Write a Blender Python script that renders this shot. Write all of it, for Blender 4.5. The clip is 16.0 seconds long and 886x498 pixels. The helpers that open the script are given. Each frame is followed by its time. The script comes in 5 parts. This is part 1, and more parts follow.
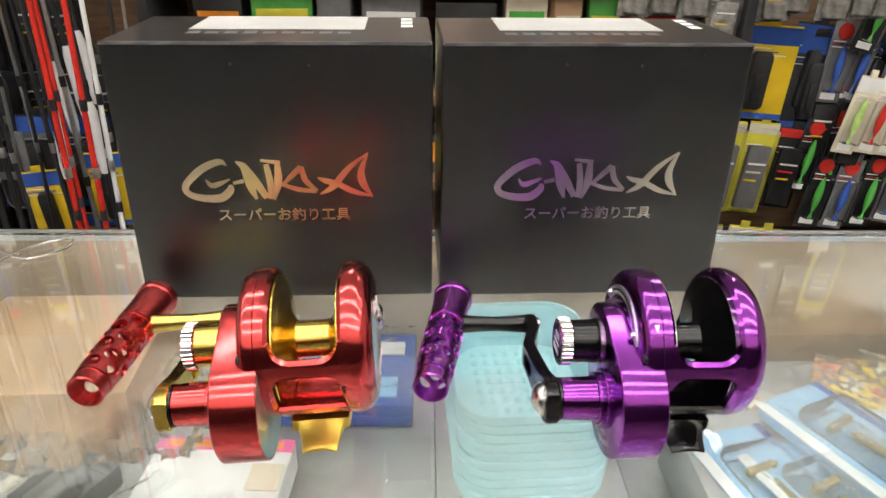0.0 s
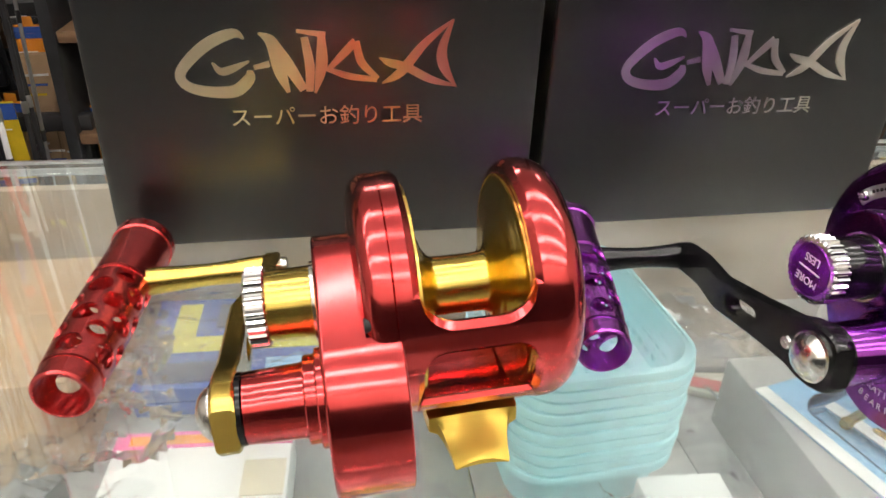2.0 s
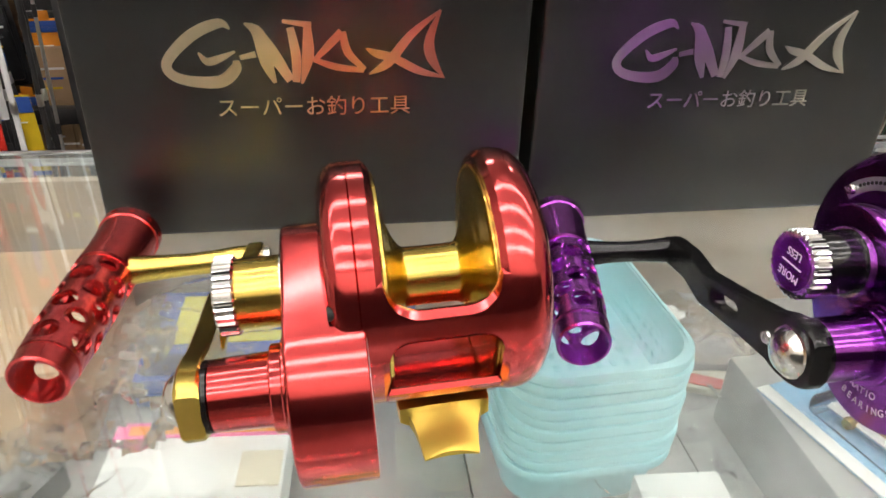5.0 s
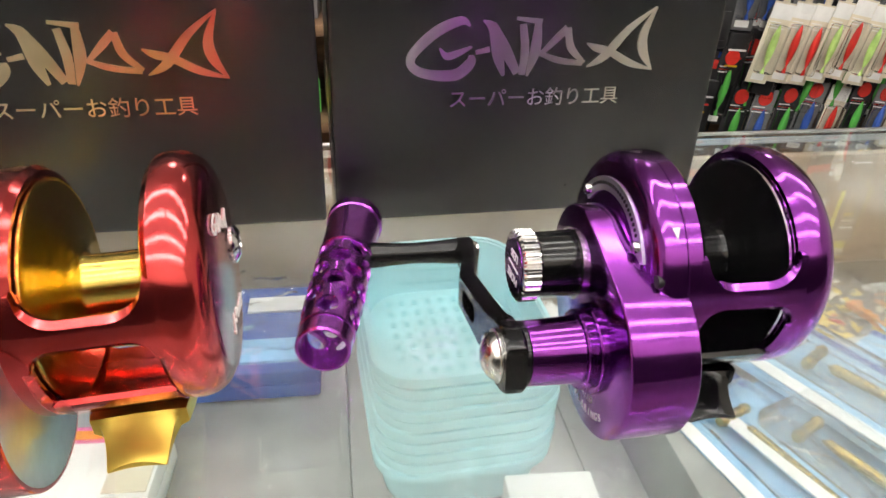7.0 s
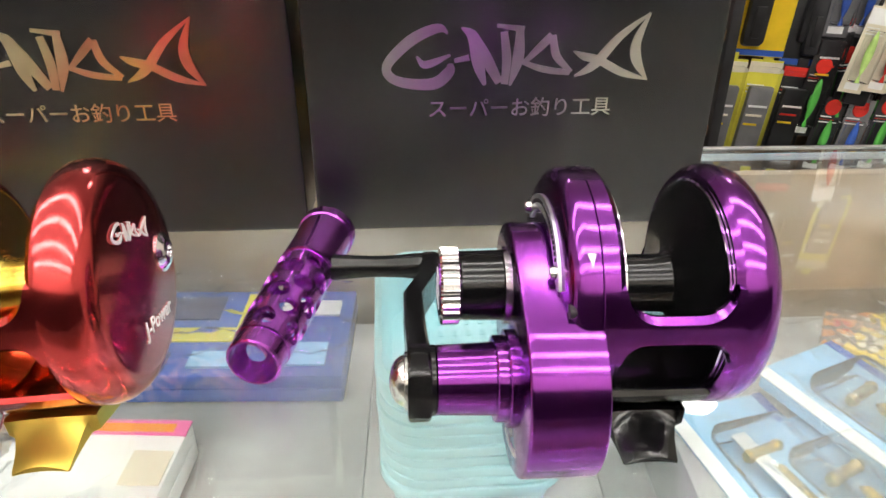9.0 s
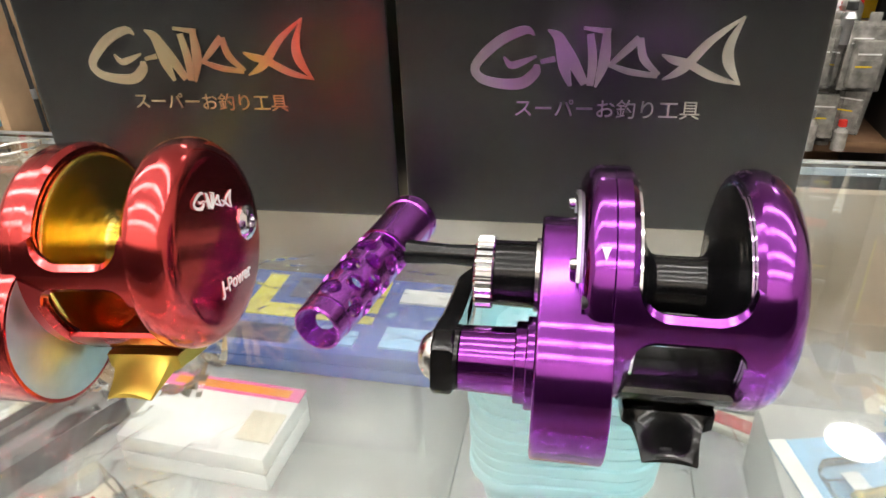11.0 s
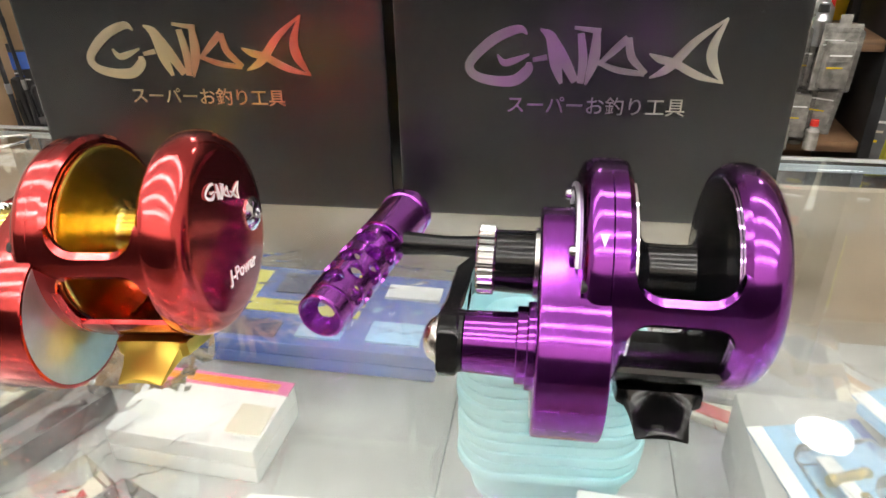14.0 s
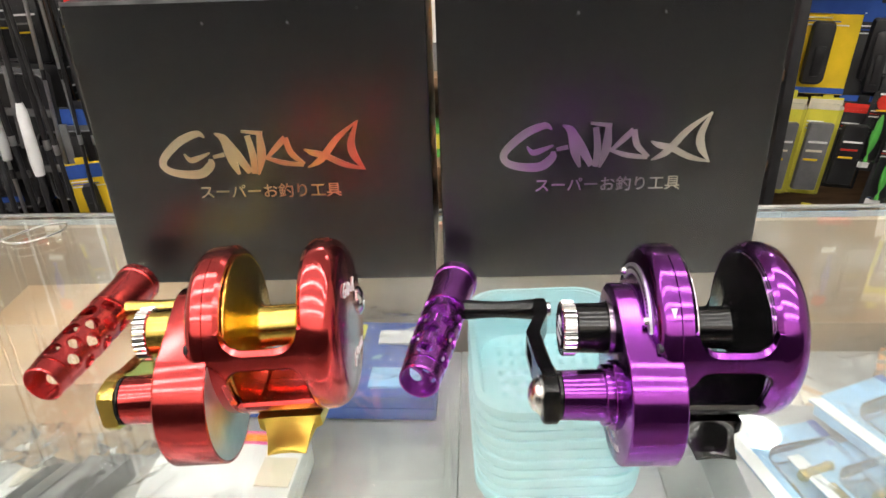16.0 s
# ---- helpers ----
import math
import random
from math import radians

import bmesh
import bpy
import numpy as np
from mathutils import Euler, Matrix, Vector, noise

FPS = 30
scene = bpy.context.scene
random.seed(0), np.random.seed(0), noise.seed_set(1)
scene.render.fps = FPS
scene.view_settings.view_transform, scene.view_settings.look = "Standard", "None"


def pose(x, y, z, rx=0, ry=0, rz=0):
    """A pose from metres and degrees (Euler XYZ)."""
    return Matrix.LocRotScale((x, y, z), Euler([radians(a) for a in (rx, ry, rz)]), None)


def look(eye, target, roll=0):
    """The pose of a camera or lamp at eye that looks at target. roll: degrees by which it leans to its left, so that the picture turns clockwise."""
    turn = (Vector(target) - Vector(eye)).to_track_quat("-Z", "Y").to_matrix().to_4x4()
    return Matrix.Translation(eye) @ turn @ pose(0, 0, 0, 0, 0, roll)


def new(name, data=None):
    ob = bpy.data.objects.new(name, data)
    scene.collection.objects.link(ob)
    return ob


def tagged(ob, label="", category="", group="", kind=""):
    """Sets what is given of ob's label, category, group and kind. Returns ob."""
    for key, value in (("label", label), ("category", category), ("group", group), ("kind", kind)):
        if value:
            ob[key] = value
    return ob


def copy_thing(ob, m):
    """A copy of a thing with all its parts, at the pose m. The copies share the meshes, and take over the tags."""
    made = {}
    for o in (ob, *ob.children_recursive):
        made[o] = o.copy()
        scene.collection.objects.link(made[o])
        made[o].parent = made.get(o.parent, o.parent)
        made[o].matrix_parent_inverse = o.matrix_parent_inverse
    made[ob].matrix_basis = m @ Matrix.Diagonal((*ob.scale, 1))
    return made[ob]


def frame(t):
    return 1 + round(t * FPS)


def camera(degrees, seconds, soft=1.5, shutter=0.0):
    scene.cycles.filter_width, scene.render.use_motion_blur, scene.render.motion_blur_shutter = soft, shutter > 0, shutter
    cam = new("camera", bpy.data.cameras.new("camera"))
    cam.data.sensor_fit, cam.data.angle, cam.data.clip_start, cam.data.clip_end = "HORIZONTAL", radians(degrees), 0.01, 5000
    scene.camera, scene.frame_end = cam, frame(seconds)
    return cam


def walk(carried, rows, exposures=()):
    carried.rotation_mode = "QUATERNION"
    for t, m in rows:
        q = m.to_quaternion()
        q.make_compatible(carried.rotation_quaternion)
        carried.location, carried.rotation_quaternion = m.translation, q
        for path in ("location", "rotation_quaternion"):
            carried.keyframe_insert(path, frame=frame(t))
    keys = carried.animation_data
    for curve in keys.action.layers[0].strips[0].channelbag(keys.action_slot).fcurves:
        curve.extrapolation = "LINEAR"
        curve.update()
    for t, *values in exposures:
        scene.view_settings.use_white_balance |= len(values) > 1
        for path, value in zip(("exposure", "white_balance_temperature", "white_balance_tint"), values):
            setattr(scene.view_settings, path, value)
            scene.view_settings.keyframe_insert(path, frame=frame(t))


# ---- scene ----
cam = camera(64.4, 16.0)
PATH = [
    (0, (-0.007, 0.028, 0.19), (0.039, 1.821, -0.694), 0.7),
    (0.5, (-0.006, 0.03, 0.189), (0.046, 1.816, -0.709), 1.1),
    (1, (-0.04, 0.058, 0.164), (0.034, 1.831, -0.757), 0.0),
    (1.5, (-0.069, 0.102, 0.137), (0.106, 1.839, -0.838), 0.2),
    (2, (-0.079, 0.117, 0.128), (0.227, 1.835, -0.848), 2.3),
    (2.5, (-0.08, 0.119, 0.125), (0.206, 1.829, -0.872), 2.1),
    (3, (-0.081, 0.118, 0.126), (0.205, 1.832, -0.865), 2.2),
    (5.5, (-0.057, 0.114, 0.127), (0.185, 1.836, -0.861), 1.9),
    (6, (-0.036, 0.106, 0.131), (0.159, 1.832, -0.861), 0.7),
    (6.5, (-0.015, 0.108, 0.13), (0.235, 1.834, -0.849), 1.7),
    (7, (0.001, 0.11, 0.128), (0.286, 1.824, -0.863), 1.8),
    (7.5, (0.016, 0.111, 0.128), (0.294, 1.821, -0.872), 1.6),
    (8, (0.03, 0.115, 0.126), (0.291, 1.822, -0.882), 1.1),
    (8.5, (0.038, 0.117, 0.125), (0.273, 1.834, -0.872), 1.4),
    (9, (0.041, 0.115, 0.127), (0.09, 1.858, -0.852), -0.0),
    (9.5, (0.045, 0.104, 0.13), (-0.078, 1.848, -0.841), -0.5),
    (12, (0.078, 0.106, 0.127), (-0.339, 1.815, -0.824), -3.2),
    (12.5, (0.076, 0.105, 0.128), (-0.336, 1.826, -0.804), -3.0),
    (13, (0.074, 0.103, 0.127), (-0.329, 1.824, -0.81), -2.9),
    (13.5, (0.072, 0.101, 0.128), (-0.284, 1.83, -0.812), -2.2),
    (14, (0.064, 0.096, 0.13), (-0.249, 1.818, -0.838), -1.4),
    (14.5, (0.042, 0.091, 0.138), (-0.173, 1.821, -0.841), -0.9),
    (15, (0.028, 0.087, 0.141), (-0.08, 1.823, -0.846), -0.8),
    (15.5, (0.022, 0.076, 0.15), (-0.069, 1.829, -0.808), -1.6),
    (16, (0.017, 0.058, 0.169), (-0.085, 1.837, -0.74), -2.0),
]
walk(cam, [(t, look(eye, target, roll)) for t, eye, target, roll in PATH],
     exposures=((0.0, -0.16), (3.0, -0.22), (7.0, -0.10), (9.0, 0.0), (16.0, 0.04)))

# ---- light ----
world = bpy.data.worlds.new("shop_air")
scene.world = world
world.use_nodes = True
world.node_tree.nodes["Background"].inputs[0].default_value = (0.9, 0.95, 1.0, 1)
world.node_tree.nodes["Background"].inputs[1].default_value = 0.05


# ---- materials ----
def material(name, color, rough=0.5, metal=0.0, var=0.12, scale=40.0, bump=0.0, bump_scale=300.0, stretch=(1, 1, 1),
             rough_var=0.08, coat=0.0, aniso=0.0, by_object=0.0):
    m = bpy.data.materials.new(name)
    m.use_nodes = True
    nt = m.node_tree
    b = nt.nodes["Principled BSDF"]
    tc = nt.nodes.new("ShaderNodeTexCoord")
    mp = nt.nodes.new("ShaderNodeMapping")
    mp.inputs["Scale"].default_value = stretch
    nt.links.new(tc.outputs["Object"], mp.inputs[0])
    n1 = nt.nodes.new("ShaderNodeTexNoise")
    n1.inputs["Scale"].default_value = scale
    n1.inputs["Detail"].default_value = 6
    nt.links.new(mp.outputs[0], n1.inputs[0])
    n2 = nt.nodes.new("ShaderNodeTexNoise")
    n2.inputs["Scale"].default_value = bump_scale
    n2.inputs["Detail"].default_value = 4
    nt.links.new(mp.outputs[0], n2.inputs[0])
    ramp = nt.nodes.new("ShaderNodeValToRGB")
    lo = [max(0.0, c * (1 - var)) for c in color]
    hi = [min(1.0, c * (1 + var)) for c in color]
    ramp.color_ramp.elements[0].position, ramp.color_ramp.elements[1].position = 0.35, 0.65
    ramp.color_ramp.elements[0].color, ramp.color_ramp.elements[1].color = (*lo, 1), (*hi, 1)
    nt.links.new(n1.outputs[0], ramp.inputs[0])
    out = ramp.outputs[0]
    if by_object:
        info = nt.nodes.new("ShaderNodeObjectInfo")
        hsv = nt.nodes.new("ShaderNodeHueSaturation")
        mr = nt.nodes.new("ShaderNodeMapRange")
        mr.inputs[3].default_value, mr.inputs[4].default_value = 1 - by_object, 1 + by_object
        nt.links.new(info.outputs["Random"], mr.inputs[0])
        nt.links.new(mr.outputs[0], hsv.inputs["Value"])
        nt.links.new(out, hsv.inputs["Color"])
        out = hsv.outputs[0]
    nt.links.new(out, b.inputs["Base Color"])
    mr2 = nt.nodes.new("ShaderNodeMapRange")
    mr2.inputs[3].default_value, mr2.inputs[4].default_value = max(0.02, rough - rough_var), min(1, rough + rough_var)
    nt.links.new(n2.outputs[0], mr2.inputs[0])
    nt.links.new(mr2.outputs[0], b.inputs["Roughness"])
    b.inputs["Metallic"].default_value = metal
    b.inputs["Coat Weight"].default_value = coat
    b.inputs["Coat Roughness"].default_value = rough * 0.8
    b.inputs["Anisotropic"].default_value = aniso
    if bump:
        bp = nt.nodes.new("ShaderNodeBump")
        bp.inputs["Strength"].default_value = bump
        bp.inputs["Distance"].default_value = 0.001
        nt.links.new(n2.outputs[0], bp.inputs["Height"])
        nt.links.new(bp.outputs[0], b.inputs["Normal"])
    return m


def glassy(name, color=(1, 1, 1), rough=0.0, ior=1.45, dirt_haze=0.0, alpha=1.0):
    m = bpy.data.materials.new(name)
    m.use_nodes = True
    nt = m.node_tree
    b = nt.nodes["Principled BSDF"]
    b.inputs["Base Color"].default_value = (*color, 1)
    b.inputs["Roughness"].default_value = rough
    b.inputs["IOR"].default_value = ior
    b.inputs["Transmission Weight"].default_value = 1.0
    b.inputs["Alpha"].default_value = alpha
    if dirt_haze:
        # milky patches: dirt, with the haze of room reflections put in too
        tc = nt.nodes.new("ShaderNodeTexCoord")
        n = nt.nodes.new("ShaderNodeTexNoise")
        n.inputs["Scale"].default_value = 14
        n.inputs["Detail"].default_value = 8
        nt.links.new(tc.outputs["Object"], n.inputs[0])
        r = nt.nodes.new("ShaderNodeMapRange")
        r.inputs[1].default_value, r.inputs[2].default_value = 0.45, 0.75
        r.inputs[3].default_value, r.inputs[4].default_value = 1.0, 1.0 - dirt_haze
        nt.links.new(n.outputs[0], r.inputs[0])
        nt.links.new(r.outputs[0], b.inputs["Transmission Weight"])
        # hairline scratches and smears
        w = nt.nodes.new("ShaderNodeTexNoise")
        w.inputs["Scale"].default_value = 60
        w.inputs["Detail"].default_value = 3
        mp = nt.nodes.new("ShaderNodeMapping")
        mp.inputs["Scale"].default_value = (0.25, 9, 1)
        mp.inputs["Rotation"].default_value = (0, 0, 0.6)
        nt.links.new(tc.outputs["Object"], mp.inputs[0])
        nt.links.new(mp.outputs[0], w.inputs[0])
        r2 = nt.nodes.new("ShaderNodeMapRange")
        r2.inputs[1].default_value, r2.inputs[2].default_value = 0.52, 0.80
        r2.inputs[3].default_value, r2.inputs[4].default_value = 0.0, 0.09
        nt.links.new(w.outputs[0], r2.inputs[0])
        nt.links.new(r2.outputs[0], b.inputs["Roughness"])
    return m


def thin_film(name, rough=0.08, ior=1.45, tint=(1, 1, 1), haze=0.0):
    """Thin clear plastic: see-through, with a gloss on top."""
    m = bpy.data.materials.new(name)
    m.use_nodes = True
    nt = m.node_tree
    nt.nodes.remove(nt.nodes["Principled BSDF"])
    out = nt.nodes["Material Output"]
    tr = nt.nodes.new("ShaderNodeBsdfTransparent")
    tr.inputs[0].default_value = (*tint, 1)
    gl = nt.nodes.new("ShaderNodeBsdfGlossy")
    gl.inputs["Roughness"].default_value = rough
    fr = nt.nodes.new("ShaderNodeFresnel")
    fr.inputs[0].default_value = ior
    mx = nt.nodes.new("ShaderNodeMixShader")
    nt.links.new(fr.outputs[0], mx.inputs[0])
    nt.links.new(tr.outputs[0], mx.inputs[1])
    nt.links.new(gl.outputs[0], mx.inputs[2])
    last = mx
    if haze:
        df = nt.nodes.new("ShaderNodeBsdfDiffuse")
        df.inputs[0].default_value = (0.8, 0.8, 0.8, 1)
        m2 = nt.nodes.new("ShaderNodeMixShader")
        m2.inputs[0].default_value = haze
        nt.links.new(mx.outputs[0], m2.inputs[1])
        nt.links.new(df.outputs[0], m2.inputs[2])
        last = m2
    nt.links.new(last.outputs[0], out.inputs[0])
    return m


def lamp_glow(name, color, strength):
    m = bpy.data.materials.new(name)
    m.use_nodes = True
    b = m.node_tree.nodes["Principled BSDF"]
    b.inputs["Emission Color"].default_value = (*color, 1)
    b.inputs["Emission Strength"].default_value = strength
    return m


def foil(name, stops, span=0.1, rough=0.28):
    """Holographic foil whose colour runs along the word."""
    m = bpy.data.materials.new(name)
    m.use_nodes = True
    nt = m.node_tree
    b = nt.nodes["Principled BSDF"]
    b.inputs["Metallic"].default_value = 0.85
    b.inputs["Roughness"].default_value = rough
    tc = nt.nodes.new("ShaderNodeTexCoord")
    sx = nt.nodes.new("ShaderNodeSeparateXYZ")
    nt.links.new(tc.outputs["Object"], sx.inputs[0])
    nz = nt.nodes.new("ShaderNodeTexNoise")
    nz.inputs["Scale"].default_value = 30
    nt.links.new(tc.outputs["Object"], nz.inputs[0])
    mr = nt.nodes.new("ShaderNodeMapRange")
    mr.inputs[1].default_value, mr.inputs[2].default_value = -span / 2, span / 2
    nt.links.new(sx.outputs[0], mr.inputs[0])
    ad = nt.nodes.new("ShaderNodeMath")
    ad.operation = "MULTIPLY_ADD"
    ad.inputs[1].default_value = 0.35
    nt.links.new(nz.outputs[0], ad.inputs[0])
    nt.links.new(mr.outputs[0], ad.inputs[2])
    sb = nt.nodes.new("ShaderNodeMath")
    sb.operation = "SUBTRACT"
    sb.inputs[1].default_value = 0.175
    nt.links.new(ad.outputs[0], sb.inputs[0])
    rp = nt.nodes.new("ShaderNodeValToRGB")
    for i, (p, c) in enumerate(stops):
        e = rp.color_ramp.elements[i] if i < 2 else rp.color_ramp.elements.new(p)
        e.position, e.color = p, (*c, 1)
    nt.links.new(sb.outputs[0], rp.inputs[0])
    nt.links.new(rp.outputs[0], b.inputs["Base Color"])
    return m


RED = material("red_anodised", (0.60, 0.06, 0.062), 0.15, 1.0, 0.05, 60, 0.0, 300, (1, 1, 1), 0.015, coat=0.35)
RED_DARK = material("red_anodised_deep", (0.33, 0.008, 0.015), 0.16, 1.0, 0.10, 60, 0.02, 900, (1, 1, 1), 0.05)
GOLD_SATIN = material("gold_satin_anodised", (0.66, 0.47, 0.09), 0.40, 1.0, 0.06, 60, 0.0, 300, (1, 1, 1), 0.03)
GOLD = material("gold_anodised", (0.68, 0.50, 0.12), 0.21, 1.0, 0.05, 60, 0.0, 300, (1, 1, 1), 0.015)
PURPLE = material("purple_anodised", (0.235, 0.036, 0.325), 0.14, 1.0, 0.05, 60, 0.0, 300, (1, 1, 1), 0.015, coat=0.35)
BLACK = material("black_anodised", (0.006, 0.006, 0.0065), 0.15, 0.3, 0.2, 60, 0.0, 300, (0.3, 3, 3), 0.02, coat=0.15)
STEEL = material("polished_steel", (0.72, 0.71, 0.69), 0.18, 1.0, 0.08, 80, 0.02, 900)
CHROME = material("chrome", (0.85, 0.85, 0.86), 0.08, 1.0, 0.05, 80)
SATIN = material("satin_aluminium", (0.62, 0.64, 0.66), 0.35, 1.0, 0.08, 120, 0.05, 1200)
HOLE = material("dark_recess", (0.01, 0.01, 0.01), 0.6)
ENGRAVE = material("engraved_silver", (0.78, 0.77, 0.76), 0.45, 0.0)
LABEL = material("dull_paper_label", (0.45, 0.45, 0.44), 0.7, 0.0, 0.08, 30)
RED_GRIP = material("red_satin_anodised", (0.60, 0.06, 0.062), 0.24, 1.0, 0.06, 60, 0.0, 300, (1, 1, 1), 0.02, coat=0.4)
PURPLE_GRIP = material("purple_satin_anodised", (0.42, 0.085, 0.54), 0.20, 1.0, 0.06, 60, 0.0, 300, (1, 1, 1), 0.02, coat=0.4)
CARD_BLACK = material("black_laminated_card", (0.004, 0.004, 0.0043), 0.33, 0.0, 0.25, 18, 0.0, 30, rough_var=0.03)
# pale scuffs and dust specks on the lamination
nt = CARD_BLACK.node_tree
bsdf = nt.nodes["Principled BSDF"]
old = bsdf.inputs["Base Color"].links[0].from_socket
coord = nt.nodes.new("ShaderNodeTexCoord")
speck = nt.nodes.new("ShaderNodeTexNoise")
speck.inputs["Scale"].default_value, speck.inputs["Detail"].default_value = 420, 2
scuff = nt.nodes.new("ShaderNodeTexNoise")
scuff.inputs["Scale"].default_value, scuff.inputs["Detail"].default_value = 22, 3
for n in (speck, scuff):
    nt.links.new(coord.outputs["Object"], n.inputs[0])
rs = nt.nodes.new("ShaderNodeMapRange")
rs.inputs[1].default_value, rs.inputs[2].default_value = 0.69, 0.76
nt.links.new(speck.outputs[0], rs.inputs[0])
rc = nt.nodes.new("ShaderNodeMapRange")
rc.inputs[1].default_value, rc.inputs[2].default_value, rc.inputs[4].default_value = 0.5, 0.75, 0.8
nt.links.new(scuff.outputs[0], rc.inputs[0])
mul = nt.nodes.new("ShaderNodeMath")
mul.operation = "MULTIPLY"
nt.links.new(rs.outputs[0], mul.inputs[0])
nt.links.new(rc.outputs[0], mul.inputs[1])
mixc = nt.nodes.new("ShaderNodeMixRGB")
mixc.inputs[2].default_value = (0.22, 0.22, 0.22, 1)
nt.links.new(mul.outputs[0], mixc.inputs[0])
nt.links.new(old, mixc.inputs[1])
nt.links.new(mixc.outputs[0], bsdf.inputs["Base Color"])
bsdf.inputs["Coat Weight"].default_value = 1.0
bsdf.inputs["Coat IOR"].default_value = 2.0
bsdf.inputs["Specular IOR Level"].default_value = 0.15
bsdf.inputs["Coat Roughness"].default_value = 0.27
CARD_EDGE = material("worn_card_edge", (0.10, 0.10, 0.105), 0.5, 0.0, 0.4, 60)
PAPER = material("white_paper", (0.84, 0.84, 0.82), 0.7, 0.0, 0.06, 30)
INK_GREY = material("grey_ink", (0.10, 0.10, 0.105), 0.5)
FOIL_GOLD = foil("warm_rainbow_foil", [(0.0, (0.82, 0.72, 0.52)), (1.0, (0.66, 0.20, 0.16)), (0.42, (0.82, 0.68, 0.40)),
                                       (0.58, (0.80, 0.34, 0.22)), (0.72, (0.85, 0.60, 0.25)), (0.86, (0.80, 0.32, 0.26))])
FOIL_SILVER = foil("cool_rainbow_foil", [(0.0, (0.62, 0.60, 0.60)), (1.0, (0.85, 0.80, 0.68)), (0.18, (0.55, 0.30, 0.62)),
                                         (0.40, (0.42, 0.30, 0.45)), (0.65, (0.55, 0.50, 0.50)), (0.85, (0.80, 0.76, 0.66))])
GLASS = glassy("counter_glass", (0.93, 0.98, 0.96), 0.0, 1.52, 0.16)
GLASS.node_tree.nodes["Principled BSDF"].inputs["Coat Weight"].default_value = 0.15
GLASS.node_tree.nodes["Principled BSDF"].inputs["Coat IOR"].default_value = 1.8
GLASS.node_tree.nodes["Principled BSDF"].inputs["Coat Roughness"].default_value = 0.015
GLASS_EDGE = material("ground_glass_edge", (0.22, 0.30, 0.28), 0.25, 0.0, 0.2, 20)
CLEAR = thin_film("clear_plastic", 0.06, 1.45, (0.96, 0.97, 0.98), 0.03)
CRYSTAL = glassy("clear_cut_glass", (0.97, 0.98, 1.0), 0.0, 1.45)
SLEEVE = thin_film("glossy_sleeve", 0.12, 1.2, (0.95, 0.95, 0.95), 0.0)
GLINT = thin_film("crisp_clear_film", 0.13, 1.4, (0.96, 0.97, 0.98), 0.03)
FILM = thin_film("clear_film", 0.24, 1.18, (0.97, 0.97, 0.98), 0.06)
MILKY = material("milky_bag", (0.26, 0.25, 0.23), 0.22, 0.0, 0.35, 60, 0.4, 60)
WIRE = material("steel_wire", (0.7, 0.7, 0.68), 0.2, 1.0)
BASKET = material("light_blue_plastic", (0.46, 0.80, 0.87), 0.4, 0.0, 0.06, 30)
WHITE_PL = material("white_plastic", (0.80, 0.81, 0.82), 0.4, 0.0, 0.05, 20)
WALL = material("painted_wall", (0.60, 0.56, 0.50), 0.8, 0.0, 0.06, 3, 0.1, 200)
CEIL = material("ceiling_panel", (0.80, 0.80, 0.78), 0.85, 0.0, 0.04, 3)
# the shade of a standing viewer is put into this dark floor tone
FLOOR = material("worn_floor_tile", (0.05, 0.047, 0.045), 0.5, 0.0, 0.15, 4)
# near-black, only for the added screen behind the viewer
DARK_SCREEN = material("dark_reflection_screen", (0.02, 0.018, 0.017), 0.7, 0.0, 0.2, 4)
WOOD = material("brown_wood", (0.15, 0.085, 0.045), 0.5, 0.0, 0.35, 9, 0.1, 60, (1, 1, 8))
CARDBOARD = material("cardboard", (0.46, 0.31, 0.18), 0.8, 0.0, 0.12, 12)
BLK_PL = material("black_plastic", (0.02, 0.02, 0.022), 0.4, 0.0, 0.3, 20)
DARK = material("dark_fabric", (0.02, 0.02, 0.022), 0.35, 0.0, 0.4, 20)
RODRED = material("red_lacquer", (0.55, 0.03, 0.02), 0.25, 0.0, 0.1, 10)
GREY_PL = material("grey_plastic", (0.16, 0.16, 0.165), 0.3)
BLUE_C = material("blue_card", (0.045, 0.11, 0.42), 0.22, 0.0, 0.1, 20)
NAVY_C = material("navy_print", (0.012, 0.022, 0.10), 0.3, 0.0, 0.2, 20)
SKY_C = material("pale_blue_card", (0.30, 0.55, 0.80), 0.22, 0.0, 0.15, 20)
YELLOW_C = material("yellow_card", (0.80, 0.55, 0.03), 0.22, 0.0, 0.08, 20)
LEMON_C = material("lemon_card", (0.72, 0.66, 0.08), 0.22, 0.0, 0.08, 20)
RED_C = material("red_card", (0.62, 0.04, 0.03), 0.22, 0.0, 0.1, 20)
PINK_C = material("pink_card", (0.80, 0.16, 0.38), 0.22, 0.0, 0.1, 20)
GREEN_C = material("green_card", (0.10, 0.42, 0.08), 0.22, 0.0, 0.15, 20)
LIME_C = material("lime_lure", (0.50, 0.75, 0.22), 0.35, 0.0, 0.2, 60)
ORANGE_C = material("orange_card", (0.80, 0.28, 0.03), 0.22, 0.0, 0.15, 20)
CREAM_C = material("cream_card", (0.72, 0.66, 0.52), 0.5, 0.0, 0.1, 20)
BRASS = material("brass", (0.75, 0.52, 0.15), 0.25, 1.0, 0.1, 80)
CASE = material("frosted_case_glass", (0.62, 0.65, 0.65), 0.35, 0.0, 0.15, 12)
REAR_M = material("dull_brown_board", (0.40, 0.32, 0.24), 0.6, 0.0, 0.3, 7)
